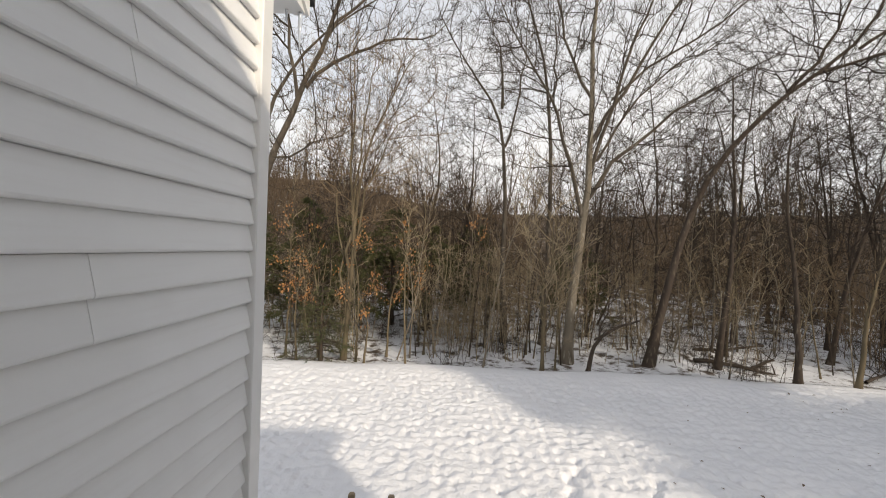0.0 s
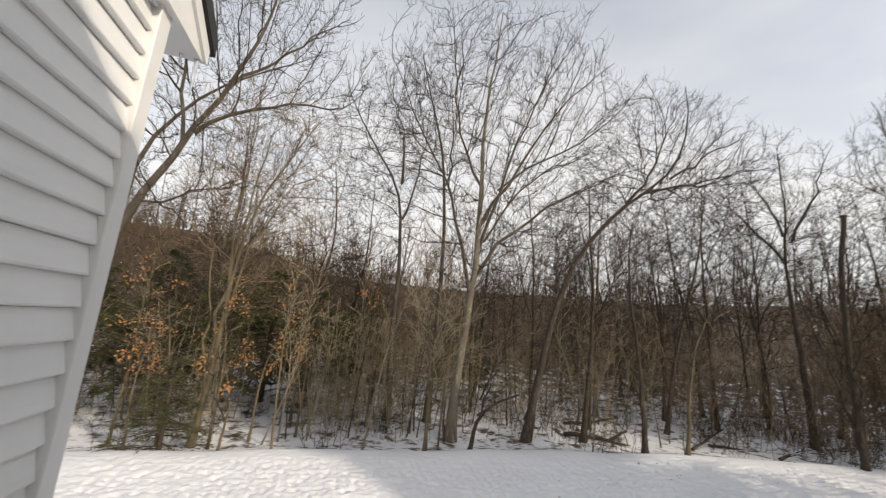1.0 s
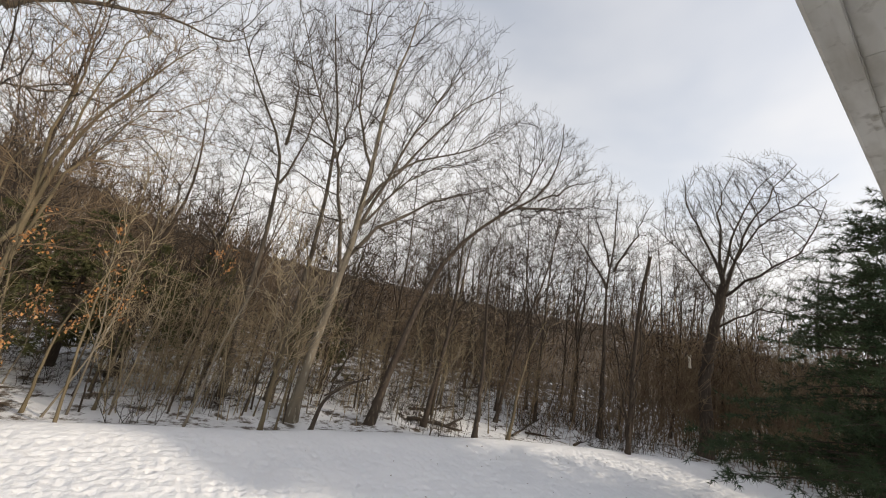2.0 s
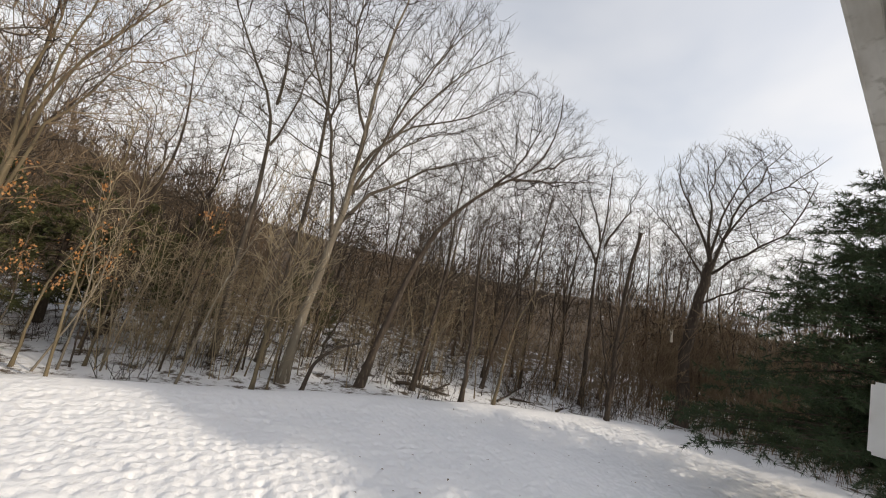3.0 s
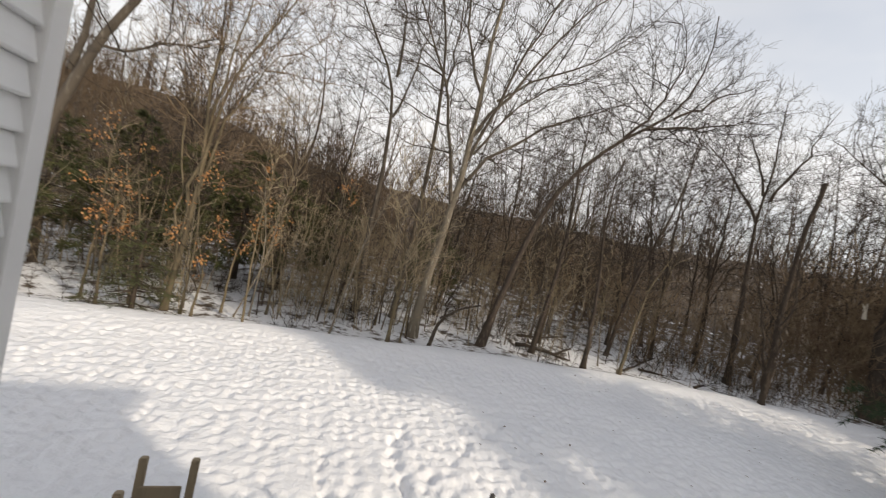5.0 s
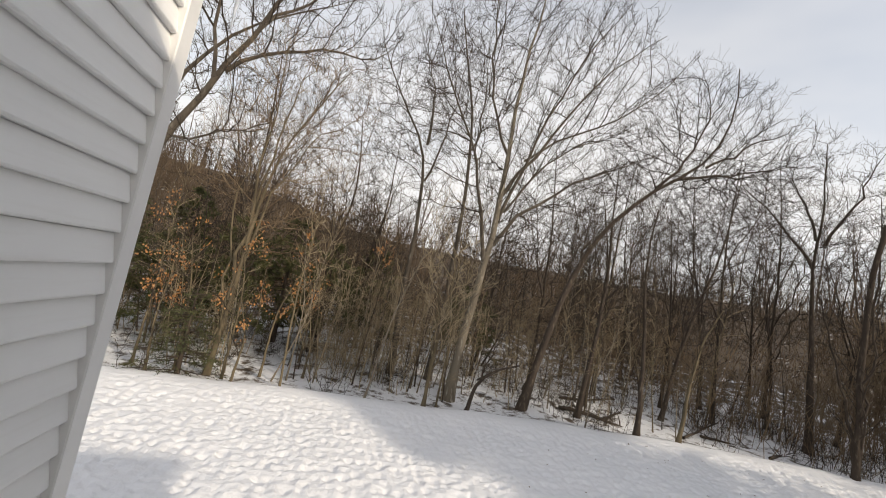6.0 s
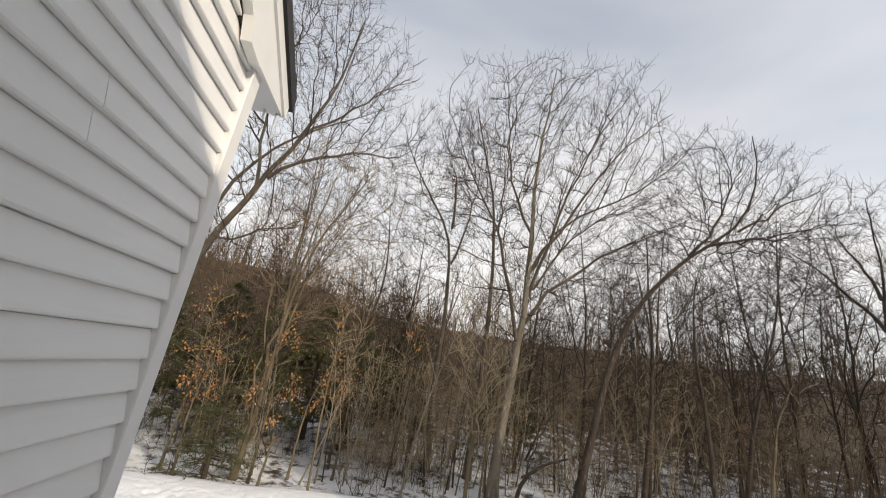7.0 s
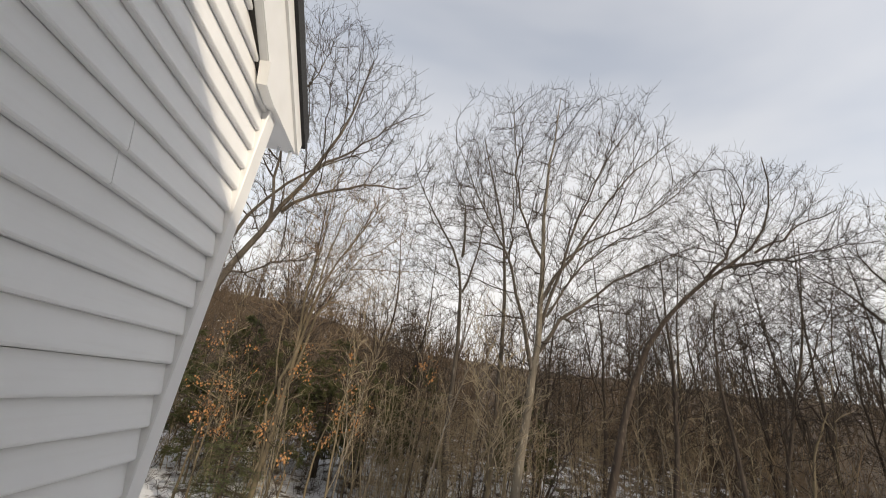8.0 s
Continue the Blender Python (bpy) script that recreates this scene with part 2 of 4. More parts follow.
def ground_height(x, y):
    x, y = np.asarray(x, float), np.asarray(y, float)
    d = past_edge(x, y)
    inside = np.clip(-d / 1.5, 0, 1)
    beyond = np.clip(d, 0, None)
    z = -0.22 * np.clip(beyond / 1.2, 0, 1) + 0.16 * np.exp(-(d + 0.5) ** 2 / 0.8) * 0.6
    z = z + 0.12 * lattice(x * 0.35, y * 0.35, 2) * np.clip(beyond / 2, 0, 1) + 0.05 * lattice(x * 1.3, y * 1.3, 3) * np.clip(beyond / 2, 0, 1)
    z = z + 0.045 * np.clip(beyond - 0.8, 0, 9)
    hill = np.clip(beyond - 9, 0, 42) * (1 + 0.45 * np.clip(-x / 20, 0, 1))
    z = z + 0.23 * hill * (1 + 0.12 * lattice(x * 0.03 + 7, y * 0.03, 9)) - 0.02 * np.clip(beyond - 60, 0, 400)
    z = z + inside * (0.05 * lattice(x * 0.4, y * 0.4, 4) + 0.016 * lattice(x * 2.3 + y * 0.4, y * 2.9, 6) + 0.012 * lattice(x * 7.6 - y * 1.1, y * 8.2 + x * 0.8, 7)
                      - dimples(x, y, 0.26, 0.078, 15) - 0.5 * dimples(x, y, 0.19, 0.07, 19))
    return z


def axis_steps(lo, hi, fine, far_lo, far_hi):
    core = np.arange(lo, hi, fine)
    a, b, s = [], [], fine
    v = lo
    while v > far_lo:
        s *= 1.16
        v -= s
        a.append(v)
    v, s = core[-1], fine
    while v < far_hi:
        s *= 1.16
        v += s
        b.append(v)
    return np.concatenate([a[::-1], core, b])


def build_ground():
    xs, ys = axis_steps(-5, 20, 0.062, -420, 420), axis_steps(4, 13, 0.062, -420, 420)
    gx, gy = np.meshgrid(xs, ys)
    z = ground_height(gx, gy)
    rng = np.random.RandomState(6)
    for x0, y0, x1, y1, count in ((1.5, 4.6, 2.6, 7.5, 8), (0.7, 4.4, 0.9, 6.8, 7), (2.2, 5.2, 4.6, 7.5, 9)):
        for k in range(count):
            f = (k + rng.uniform(-0.3, 0.3)) / count
            px, py = x0 + (x1 - x0) * f + rng.normal(0, 0.12), y0 + (y1 - y0) * f
            r = rng.uniform(0.06, 0.1)
            z -= rng.uniform(0.09, 0.16) * np.exp(-(((gx - px) / r) ** 2 + ((gy - py) / (r * 1.3)) ** 2) ** 1.5)
    verts = np.stack([gx, gy, z], -1).reshape(-1, 3)
    nx = len(xs)
    i = (np.arange(len(ys) - 1)[:, None] * nx + np.arange(nx - 1)[None]).ravel()
    ob = raw("ground", verts, np.stack([i, i + 1, i + nx + 1, i + nx], 1), M_GROUND, smooth=True)
    at = ob.data.attributes.new("woods", "FLOAT", "POINT")
    at.data.foreach_set("value", np.where(past_edge(gx, gy) < 0.7, np.clip((past_edge(gx, gy) + 0.1) / 0.8, 0, 1), 1 + np.clip((past_edge(gx, gy) - 8) / 10, 0, 1)).ravel().astype(np.float32))
    tagged(ob, "trampled snow-covered lawn running into snowy woods floor", "ground", kind="structure")


build_ground()

# ---- house ----
WALL_X, CORNER_Y, COURSE, BACK_Y = -0.76, 1.45, 0.1016, -0.34
RAKE = 0.65


def rake_top(y):
    return 5.21 + RAKE * (1.80 - y)


def siding_profile(courses):
    """(out, up) outline of a vinyl panel of lapped courses."""
    out = []
    for k in range(courses):
        b = k * COURSE
        out += [(-0.001, b + 0.007), (0.004, b + 0.001), (0.0195, b + 0.0015), (0.0225, b + 0.005), (0.0235, b + 0.010), (0.0225, b + 0.015), (0.003, b + COURSE - 0.001)]
    return [(-0.004, 0.0)] + out + [(-0.004, courses * COURSE)]


def siding_panel(parent, low, a0, a1, facing, courses=2, lift=0.0):
    bm = bmesh.new()
    if facing == "x":
        prism(bm, [(WALL_X - 0.015 + o + lift, low + u) for o, u in siding_profile(courses)], "y", a0, a1)
    else:
        prism(bm, [(BACK_Y + o, low + u) for o, u in siding_profile(courses)], "x", a0, a1)
    return part("siding_panel", bm, M_VINYL, parent)


def build_house():
    rng = random.Random(4)
    wing = part("wall_east", prism(bmesh.new(), [(BACK_Y, -0.5), (CORNER_Y + 0.06, -0.5), (CORNER_Y + 0.06, rake_top(CORNER_Y + 0.06) - 0.05), (BACK_Y, rake_top(BACK_Y) - 0.05)],
                                   "x", WALL_X - 0.2, WALL_X - 0.022), M_VINYL)
    tagged(wing, "white vinyl lap siding on the gable wall of the house", "wall", kind="structure")
    for k in range(-40, 32, 2):
        low = 4.0 + k * COURSE
        end = min(CORNER_Y + 0.01, 1.80 - (low + 2 * COURSE - 5.12) / RAKE)
        if end < BACK_Y + 0.05:
            break
        seam = {-2: 0.79, 4: 0.882}.get(k)
        if seam is None and (k < -12 or k > 16):
            seam = rng.uniform(0.0, 1.2)
        if seam and seam < end - 0.1:
            siding_panel(wing, low, BACK_Y, seam + 0.02, "x")
            siding_panel(wing, low, seam, end, "x", lift=0.0022)
        else:
            siding_panel(wing, low, BACK_Y, end, "x")
    post = bmesh.new()
    prism(post, [(WALL_X - 0.19, CORNER_Y + 0.056), (WALL_X - 0.19, CORNER_Y + 0.076), (WALL_X + 0.022, CORNER_Y + 0.076), (WALL_X + 0.022, CORNER_Y + 0.003),
                 (WALL_X + 0.017, CORNER_Y), (WALL_X - 0.012, CORNER_Y), (WALL_X - 0.012, CORNER_Y + 0.056)], "z", -0.3, 5.15)
    tagged(part("corner_trim", post, M_TRIM), "white vinyl corner post on the house", "trim", kind="structure")
    north = part("wall_north", box(bmesh.new(), (-6, CORNER_Y - 0.1, -0.5), (WALL_X - 0.2, CORNER_Y + 0.08, 5.2)), M_VINYL)
    tagged(north, "white vinyl siding on the wing of the house", "wall", kind="structure")
    main = part("wall_main", box(bmesh.new(), (WALL_X - 0.2, BACK_Y - 0.2, -0.5), (4.75, BACK_Y - 0.006, 5.3)), M_VINYL)
    tagged(main, "white vinyl lap siding on the long wall of the house", "wall", kind="structure")
    for k in range(-40, 13, 2):
        siding_panel(main, 4.0 + k * COURSE, WALL_X, 4.73, "y")
    tagged(part("wall_end", prism(bmesh.new(), [(BACK_Y, -0.5), (-7.5, -0.5), (-7.5, 5.2), (-3.2, 7.7), (BACK_Y, 5.3)], "x", 4.55, 4.75), M_VINYL),
           "white vinyl end wall of the house", "wall", kind="structure")
    tagged(part("wall_back", box(bmesh.new(), (-9, -7.6, -0.5), (4.75, -7.4, 5.3)), M_VINYL), "white vinyl back wall of the house", "wall", kind="structure")
    # rake of the gable: wide white board, drip edge, black shingle edge, dark joint
    rake = empty("rake_trim", (WALL_X, 1.5, 5.1), "white rake boards under a black shingle edge", "trim", kind="structure")
    x0 = WALL_X
    top, level = 1.795, 5.135

    def sloped(d0, d1, xa, xb, name, mat, end=top, cut=True, label=""):
        yb = -3.2
        low_end = end - max(0.0, (level - (rake_top(end) - d1)) / RAKE) if cut else end
        pts = [(end, rake_top(end) - d0), (end, max(level, rake_top(end) - d1) if cut else rake_top(end) - d1)]
        if cut and low_end < end - 0.01:
            pts.append((low_end, level))
        pts += [(yb, rake_top(yb) - d1), (yb, rake_top(yb) - d0)]
        ob = part(name, prism(bmesh.new(), pts, "x", xa, xb), mat, None, label)
        ob.parent = rake
        ob.matrix_parent_inverse = Matrix.Translation(rake.location).inverted()
    sloped(0.01, 0.335, x0 - 0.01, x0 + 0.05, "rake_board", M_TRIM)
    sloped(0.005, 0.085, x0 + 0.05, x0 + 0.064, "drip_edge", M_TRIM, end=1.80)
    sloped(0.325, 0.343, x0 - 0.01, x0 + 0.012, "joint", M_DARK, end=1.39, cut=False)
    sloped(0.30, 0.338, x0 - 0.01, x0 + 0.044, "trim_channel", M_TRIM, end=1.26, cut=False)
    sloped(-0.085, 0.004, x0 - 0.4, x0 + 0.082, "shingle_edge", M_SHINGLE, end=1.82, cut=False, label="black asphalt shingle edge")
    chip = prism(bmesh.new(), [(1.25, 5.228), (1.288, 5.137), (1.406, 5.12), (1.427, 5.186), (1.288, 5.26)], "x", x0 + 0.012, x0 + 0.057)
    ob = part("loose_trim_end", chip, M_TRIM, rake, "loose bent white trim end")
    ob.matrix_parent_inverse = Matrix.Translation(rake.location).inverted()
    # eave of the wing beyond the corner
    tagged(part("eave_trim", prism(bmesh.new(), [(1.54, 5.14), (1.79, 5.14), (1.79, 5.19), (1.54, 5.3)], "x", -6, x0 - 0.012), M_TRIM), "white boxed eave of the house wing", "trim", kind="structure")
    # roofs
    wing_roof = prism(bmesh.new(), [(1.82, rake_top(1.82)), (1.82, rake_top(1.82) - 0.03), (-3.2, rake_top(-3.2) - 0.03), (-7.9, 5.1), (-7.9, 5.13), (-3.2, rake_top(-3.2))], "x", -9, x0 - 0.4)
    tagged(part("roof_wing", wing_roof, M_SHINGLE), "black asphalt shingle roof of the wing", "roof", kind="structure")
    s = 0.68
    main_roof = prism(bmesh.new(), [(0.34, 5.38), (0.34, 5.35), (-3.2, 5.35 + 3.54 * s), (-7.9, 5.1), (-7.9, 5.13), (-3.2, 5.38 + 3.54 * s)], "x", x0 - 0.1, 4.82)
    tagged(part("roof_main", main_roof, M_SHINGLE), "black asphalt shingle roof of the house", "roof", kind="structure")
    soffit = empty("eave", (2, -0.075, 5.2), "weathered white eave with stained gutter edge and soffit", "eave", kind="structure")
    soffit.rotation_euler.z = radians(2.0)
    inv = Matrix.Translation((2, 0, 5.2)).inverted()
    for k in range(14):
        a = WALL_X + k * 0.4
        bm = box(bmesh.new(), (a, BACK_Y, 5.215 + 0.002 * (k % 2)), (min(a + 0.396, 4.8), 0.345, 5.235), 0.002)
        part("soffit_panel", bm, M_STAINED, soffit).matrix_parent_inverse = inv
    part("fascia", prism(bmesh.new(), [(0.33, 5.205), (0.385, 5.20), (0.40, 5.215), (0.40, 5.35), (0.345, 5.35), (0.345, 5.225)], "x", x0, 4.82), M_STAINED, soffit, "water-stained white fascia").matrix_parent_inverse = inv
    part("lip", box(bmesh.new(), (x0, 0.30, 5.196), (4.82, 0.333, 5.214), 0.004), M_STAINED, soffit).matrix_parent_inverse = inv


build_house()


def icicle(at, length, radius, seed):
    rng = random.Random(seed)
    bm = bmesh.new()
    rings = []
    n = 9
    for i in range(n):
        f = i / (n - 1)
        r = radius * (1 - f) ** 0.8 * (1 + 0.15 * math.sin(f * 22 + seed)) + 0.0008
        off = Vector((rng.uniform(-1, 1), rng.uniform(-1, 1), 0)) * radius * 0.12
        rings.append([bm.verts.new(Vector((r * math.cos(a), r * math.sin(a), -f * length)) + off) for a in [j * math.tau / 7 for j in range(7)]])
    for a, b in zip(rings, rings[1:]):
        for j in range(7):
            bm.faces.new((a[j], a[(j + 1) % 7], b[(j + 1) % 7], b[j]))
    bm.faces.new(rings[0])
    bm.faces.new(rings[-1][::-1])
    bmesh.ops.recalc_face_normals(bm, faces=bm.faces)
    ob = part("icicle", bm, M_ICE, None, smooth=True)
    ob.location = at
    return tagged(ob, "clear thin icicle hanging from the eave", "icicle", "icicles on the eaves")


icicle((WALL_X + 0.03, 1.775, 5.142), 0.2, 0.012, 1)
icicle((WALL_X - 0.03, 1.76, 5.145), 0.07, 0.008, 2)
icicle((4.2, 0.40, 5.205), 0.62, 0.018, 3)


def air_conditioner():
    x0, x1, y0, y1, z0, z1 = 2.6, 3.08, BACK_Y + 0.005, 0.27, 3.61, 3.90
    ac = empty("air_conditioner", (x0, BACK_Y, z0), "white window air conditioner with louvred side on the house wall", "air conditioner")
    inv = Matrix.Translation(ac.location).inverted()
    part("casing", box(bmesh.new(), (x0, y0, z0), (x1, y1, z1), 0.012), M_PLASTIC, ac).matrix_parent_inverse = inv
    for k in range(11):
        bm = box(bmesh.new(), (x0 - 0.004, y1 - 0.40, z0 + 0.045 + k * 0.014), (x0 + 0.003, y1 - 0.085, z0 + 0.051 + k * 0.014))
        part("louvre", bm, M_DARK, ac).matrix_parent_inverse = inv
    part("foot", box(bmesh.new(), (x0 + 0.04, y1 - 0.35, z0 - 0.025), (x0 + 0.09, y1 - 0.1, z0 + 0.002), 0.004), M_METAL, ac).matrix_parent_inverse = inv
    part("screw", box(bmesh.new(), (x0 - 0.003, y1 - 0.06, z0 + 0.03), (x0 + 0.002, y1 - 0.052, z0 + 0.038), 0.001), M_METAL, ac).matrix_parent_inverse = inv


air_conditioner()


# ---- wooden steps and snowy deck below ----
def wooden_steps():
    th = empty("wooden_steps", (-0.85, 3.4, 0), "weathered tan wooden step rails with square posts in the snow", "steps")
    inv = Matrix.Translation(th.location).inverted()

    def lump(name, lo, hi, lean=(0, 0), label="", mat=M_WOOD, bevel=0.006):
        bm = box(bmesh.new(), lo, hi, bevel)
        for v in bm.verts:
            v.co.x += lean[0] * (v.co.z - lo[2])
            v.co.y += lean[1] * (v.co.z - lo[2])
        part(name, bm, mat, th, label).matrix_parent_inverse = inv
    for x, y, h in ((-0.83, 3.67, 1.63), (-0.44, 3.66, 1.63), (-0.86, 3.33, 1.57), (-0.52, 3.36, 1.36)):
        lump("post", (x - 0.031, y - 0.031, -0.05), (x + 0.031, y + 0.031, h), bevel=0.010)
    lump("rail_board", (-0.82, 3.605, 1.20), (-0.50, 3.63, 1.41))
    lump("rail_board", (-0.82, 3.605, 0.92), (-0.50, 3.63, 1.10))
    lump("side_board", (-0.87, 3.37, 1.02), (-0.84, 3.63, 1.14))
    lump("side_board", (-0.51, 3.40, 1.02), (-0.48, 3.62, 1.14))
    for k in range(4):
        lump("tread", (-0.93, 2.2 + k * 0.36, 1.02 - 0.22 * (k + 0)), (-0.55, 2.56 + k * 0.36, 1.06 - 0.22 * k))
        lump("snow_cap", (-0.92, 2.21 + k * 0.36, 1.06 - 0.22 * k), (-0.56, 2.55 + k * 0.36, 1.12 - 0.22 * k), label="snow lying on the tread", mat=M_SNOW, bevel=0.03)
    th.location += Vector((-0.045, 0.0, -0.015))


wooden_steps()


def snow_heap(name, x0, x1, y0, y1, z0, z1, seed, label, slope=0.0, rough=0.05):
    """A closed heap of snow with a soft uneven top and steep rounded sides."""
    nx, ny = 46, 26
    u, v = np.meshgrid(np.linspace(0, 1, nx), np.linspace(0, 1, ny))
    rim = np.clip(np.minimum(np.minimum(u, 1 - u) * (x1 - x0), np.minimum(v, 1 - v) * (y1 - y0)) / 0.22, 0, 1)
    rim = np.sqrt(1 - (1 - rim) ** 2)
    x, y = x0 + u * (x1 - x0), y0 + v * (y1 - y0)
    x = x + 0.05 * lattice(v * 4, u * 4, seed)
    y = y + 0.07 * lattice(u * 6, v * 2, seed + 1)
    z = z0 + (z1 - z0 + slope * u + rough * lattice(u * 3.3, v * 3, seed + 2) + rough * 0.3 * lattice(u * 11, v * 9, seed + 3)) * rim
    verts = np.stack([x, y, z], -1).reshape(-1, 3)
    i = (np.arange(ny - 1)[:, None] * nx + np.arange(nx - 1)[None]).ravel()
    ob = raw(name, verts, np.stack([i, i + 1, i + nx + 1, i + nx], 1), M_SNOW, smooth=True)
    return tagged(ob, label, "snow")


def porch_and_deck():
    deck = part("deck", box(bmesh.new(), (1.15, BACK_Y + 0.02, 1.05), (2.85, 3.28, 1.2), 0.01), M_WOOD)
    tagged(deck, "weathered wooden deck under settled snow", "deck", kind="structure")
    for x in (1.3, 2.7):
        part("deck_post", box(bmesh.new(), (x - 0.05, 3.2, -0.1), (x + 0.05, 3.3, 1.06), 0.006), M_WOOD, deck)
    snow_heap("deck_snow", 1.10, 2.95, 0.3, 3.42, 1.18, 1.36, 11, "settled snow lying on the wooden deck", 0.0, 0.03)
    roof = part("porch_roof", box(bmesh.new(), (0.78, BACK_Y + 0.02, 2.76), (2.72, 0.92, 2.845), 0.01), M_SHINGLE)
    tagged(roof, "low dark porch roof beneath a snow drift", "roof", kind="structure")
    for x in (1.3, 2.6):
        part("porch_post", box(bmesh.new(), (x - 0.045, 0.80, 1.19), (x + 0.045, 0.89, 2.77), 0.006), M_WOOD, roof)
    snow_heap("roof_snow", 0.70, 2.95, BACK_Y + 0.03, 1.12, 2.84, 2.95, 21, "smooth shaded snow drift on the low porch roof", -0.06, 0.07)
    rail = empty("rail_post", (2.22, 3.2, 1.2), "dark square rail post standing on the snowy deck", "post")
    part("post", box(bmesh.new(), (-0.02, -0.02, -0.01), (0.02, 0.02, 0.42), 0.004), M_METAL, rail)
    part("bracket", box(bmesh.new(), (-0.06, -0.02, 0.18), (-0.022, 0.0, 0.36), 0.003), M_METAL, rail)


porch_and_deck()
# ---- trees ----
class Wood:
    """Collects tapered tubes of bark, and turns them into meshes."""

    def __init__(self):
        self.tubes = {}

    def chain(self, pts, radii, sides):
        self.tubes.setdefault((len(pts), sides), []).append((pts, radii))

    def add(self, pts, r0, r1, sides):
        pts = np.asarray(pts, float)
        n = len(pts)
        f = np.linspace(0, 1, n) ** 0.8
        self.tubes.setdefault((n, sides), []).append((pts, r0 + (r1 - r0) * f))

    def mesh(self, name, mat, parent=None, label=""):
        all_v, all_f, base = [], [], 0
        for (n, sides), items in self.tubes.items():
            p = np.stack([i[0] for i in items])
            r = np.stack([i[1] for i in items])
            t = np.gradient(p, axis=1)
            t /= np.linalg.norm(t, axis=2, keepdims=True) + 1e-9
            main = p[:, -1] - p[:, 0]
            ref = np.where((np.abs(main[:, 2]) > np.linalg.norm(main[:, :2], axis=1))[:, None], np.array([[1.0, 0.13, 0]]), np.array([[0, 0.11, 1.0]]))[:, None]
            a = np.cross(t, np.broadcast_to(ref, t.shape))
            a /= np.linalg.norm(a, axis=2, keepdims=True) + 1e-9
            b = np.cross(t, a)
            ang = np.arange(sides) * 2 * np.pi / sides
            v = p[:, :, None] + r[:, :, None, None] * (a[:, :, None] * np.cos(ang)[None, None, :, None] + b[:, :, None] * np.sin(ang)[None, None, :, None])
            m = len(items)
            idx = np.arange(m * n * sides).reshape(m, n, sides)
            nxt = np.roll(idx, -1, axis=2)
            f = np.stack([idx[:, :-1], nxt[:, :-1], nxt[:, 1:], idx[:, 1:]], -1).reshape(-1, 4)
            all_v.append(v.reshape(-1, 3))
            all_f.append(f + base)
            base += m * n * sides
        return raw(name, np.concatenate(all_v), np.concatenate(all_f), mat, parent, label, smooth=True)


def unit(v):
    return v / (np.linalg.norm(v) + 1e-9)


def smooth_line(pts, n):
    """A rounded line of n points through a few given ones."""
    pts = np.asarray(pts, float)
    d = np.concatenate([[0], np.cumsum(np.linalg.norm(np.diff(pts, axis=0), axis=1))])
    f = np.linspace(0, d[-1], n)
    line = np.stack([np.interp(f, d, pts[:, i]) for i in range(3)], 1)
    for _ in range(2):
        line[1:-1] = line[1:-1] * 0.5 + (line[:-2] + line[2:]) * 0.25
    return line


def wander(rng, start, way, length, n, bend, lift):
    """A branch line that wavers, and lifts (or droops) towards its end."""
    out, p, w = [start], np.array(start, float), unit(np.array(way, float))
    for _ in range(n - 1):
        w = unit(w + rng.normal(0, bend, 3) + np.array([0, 0, lift]))
        p = p + w * length / (n - 1)
        out.append(p.copy())
    return np.array(out)


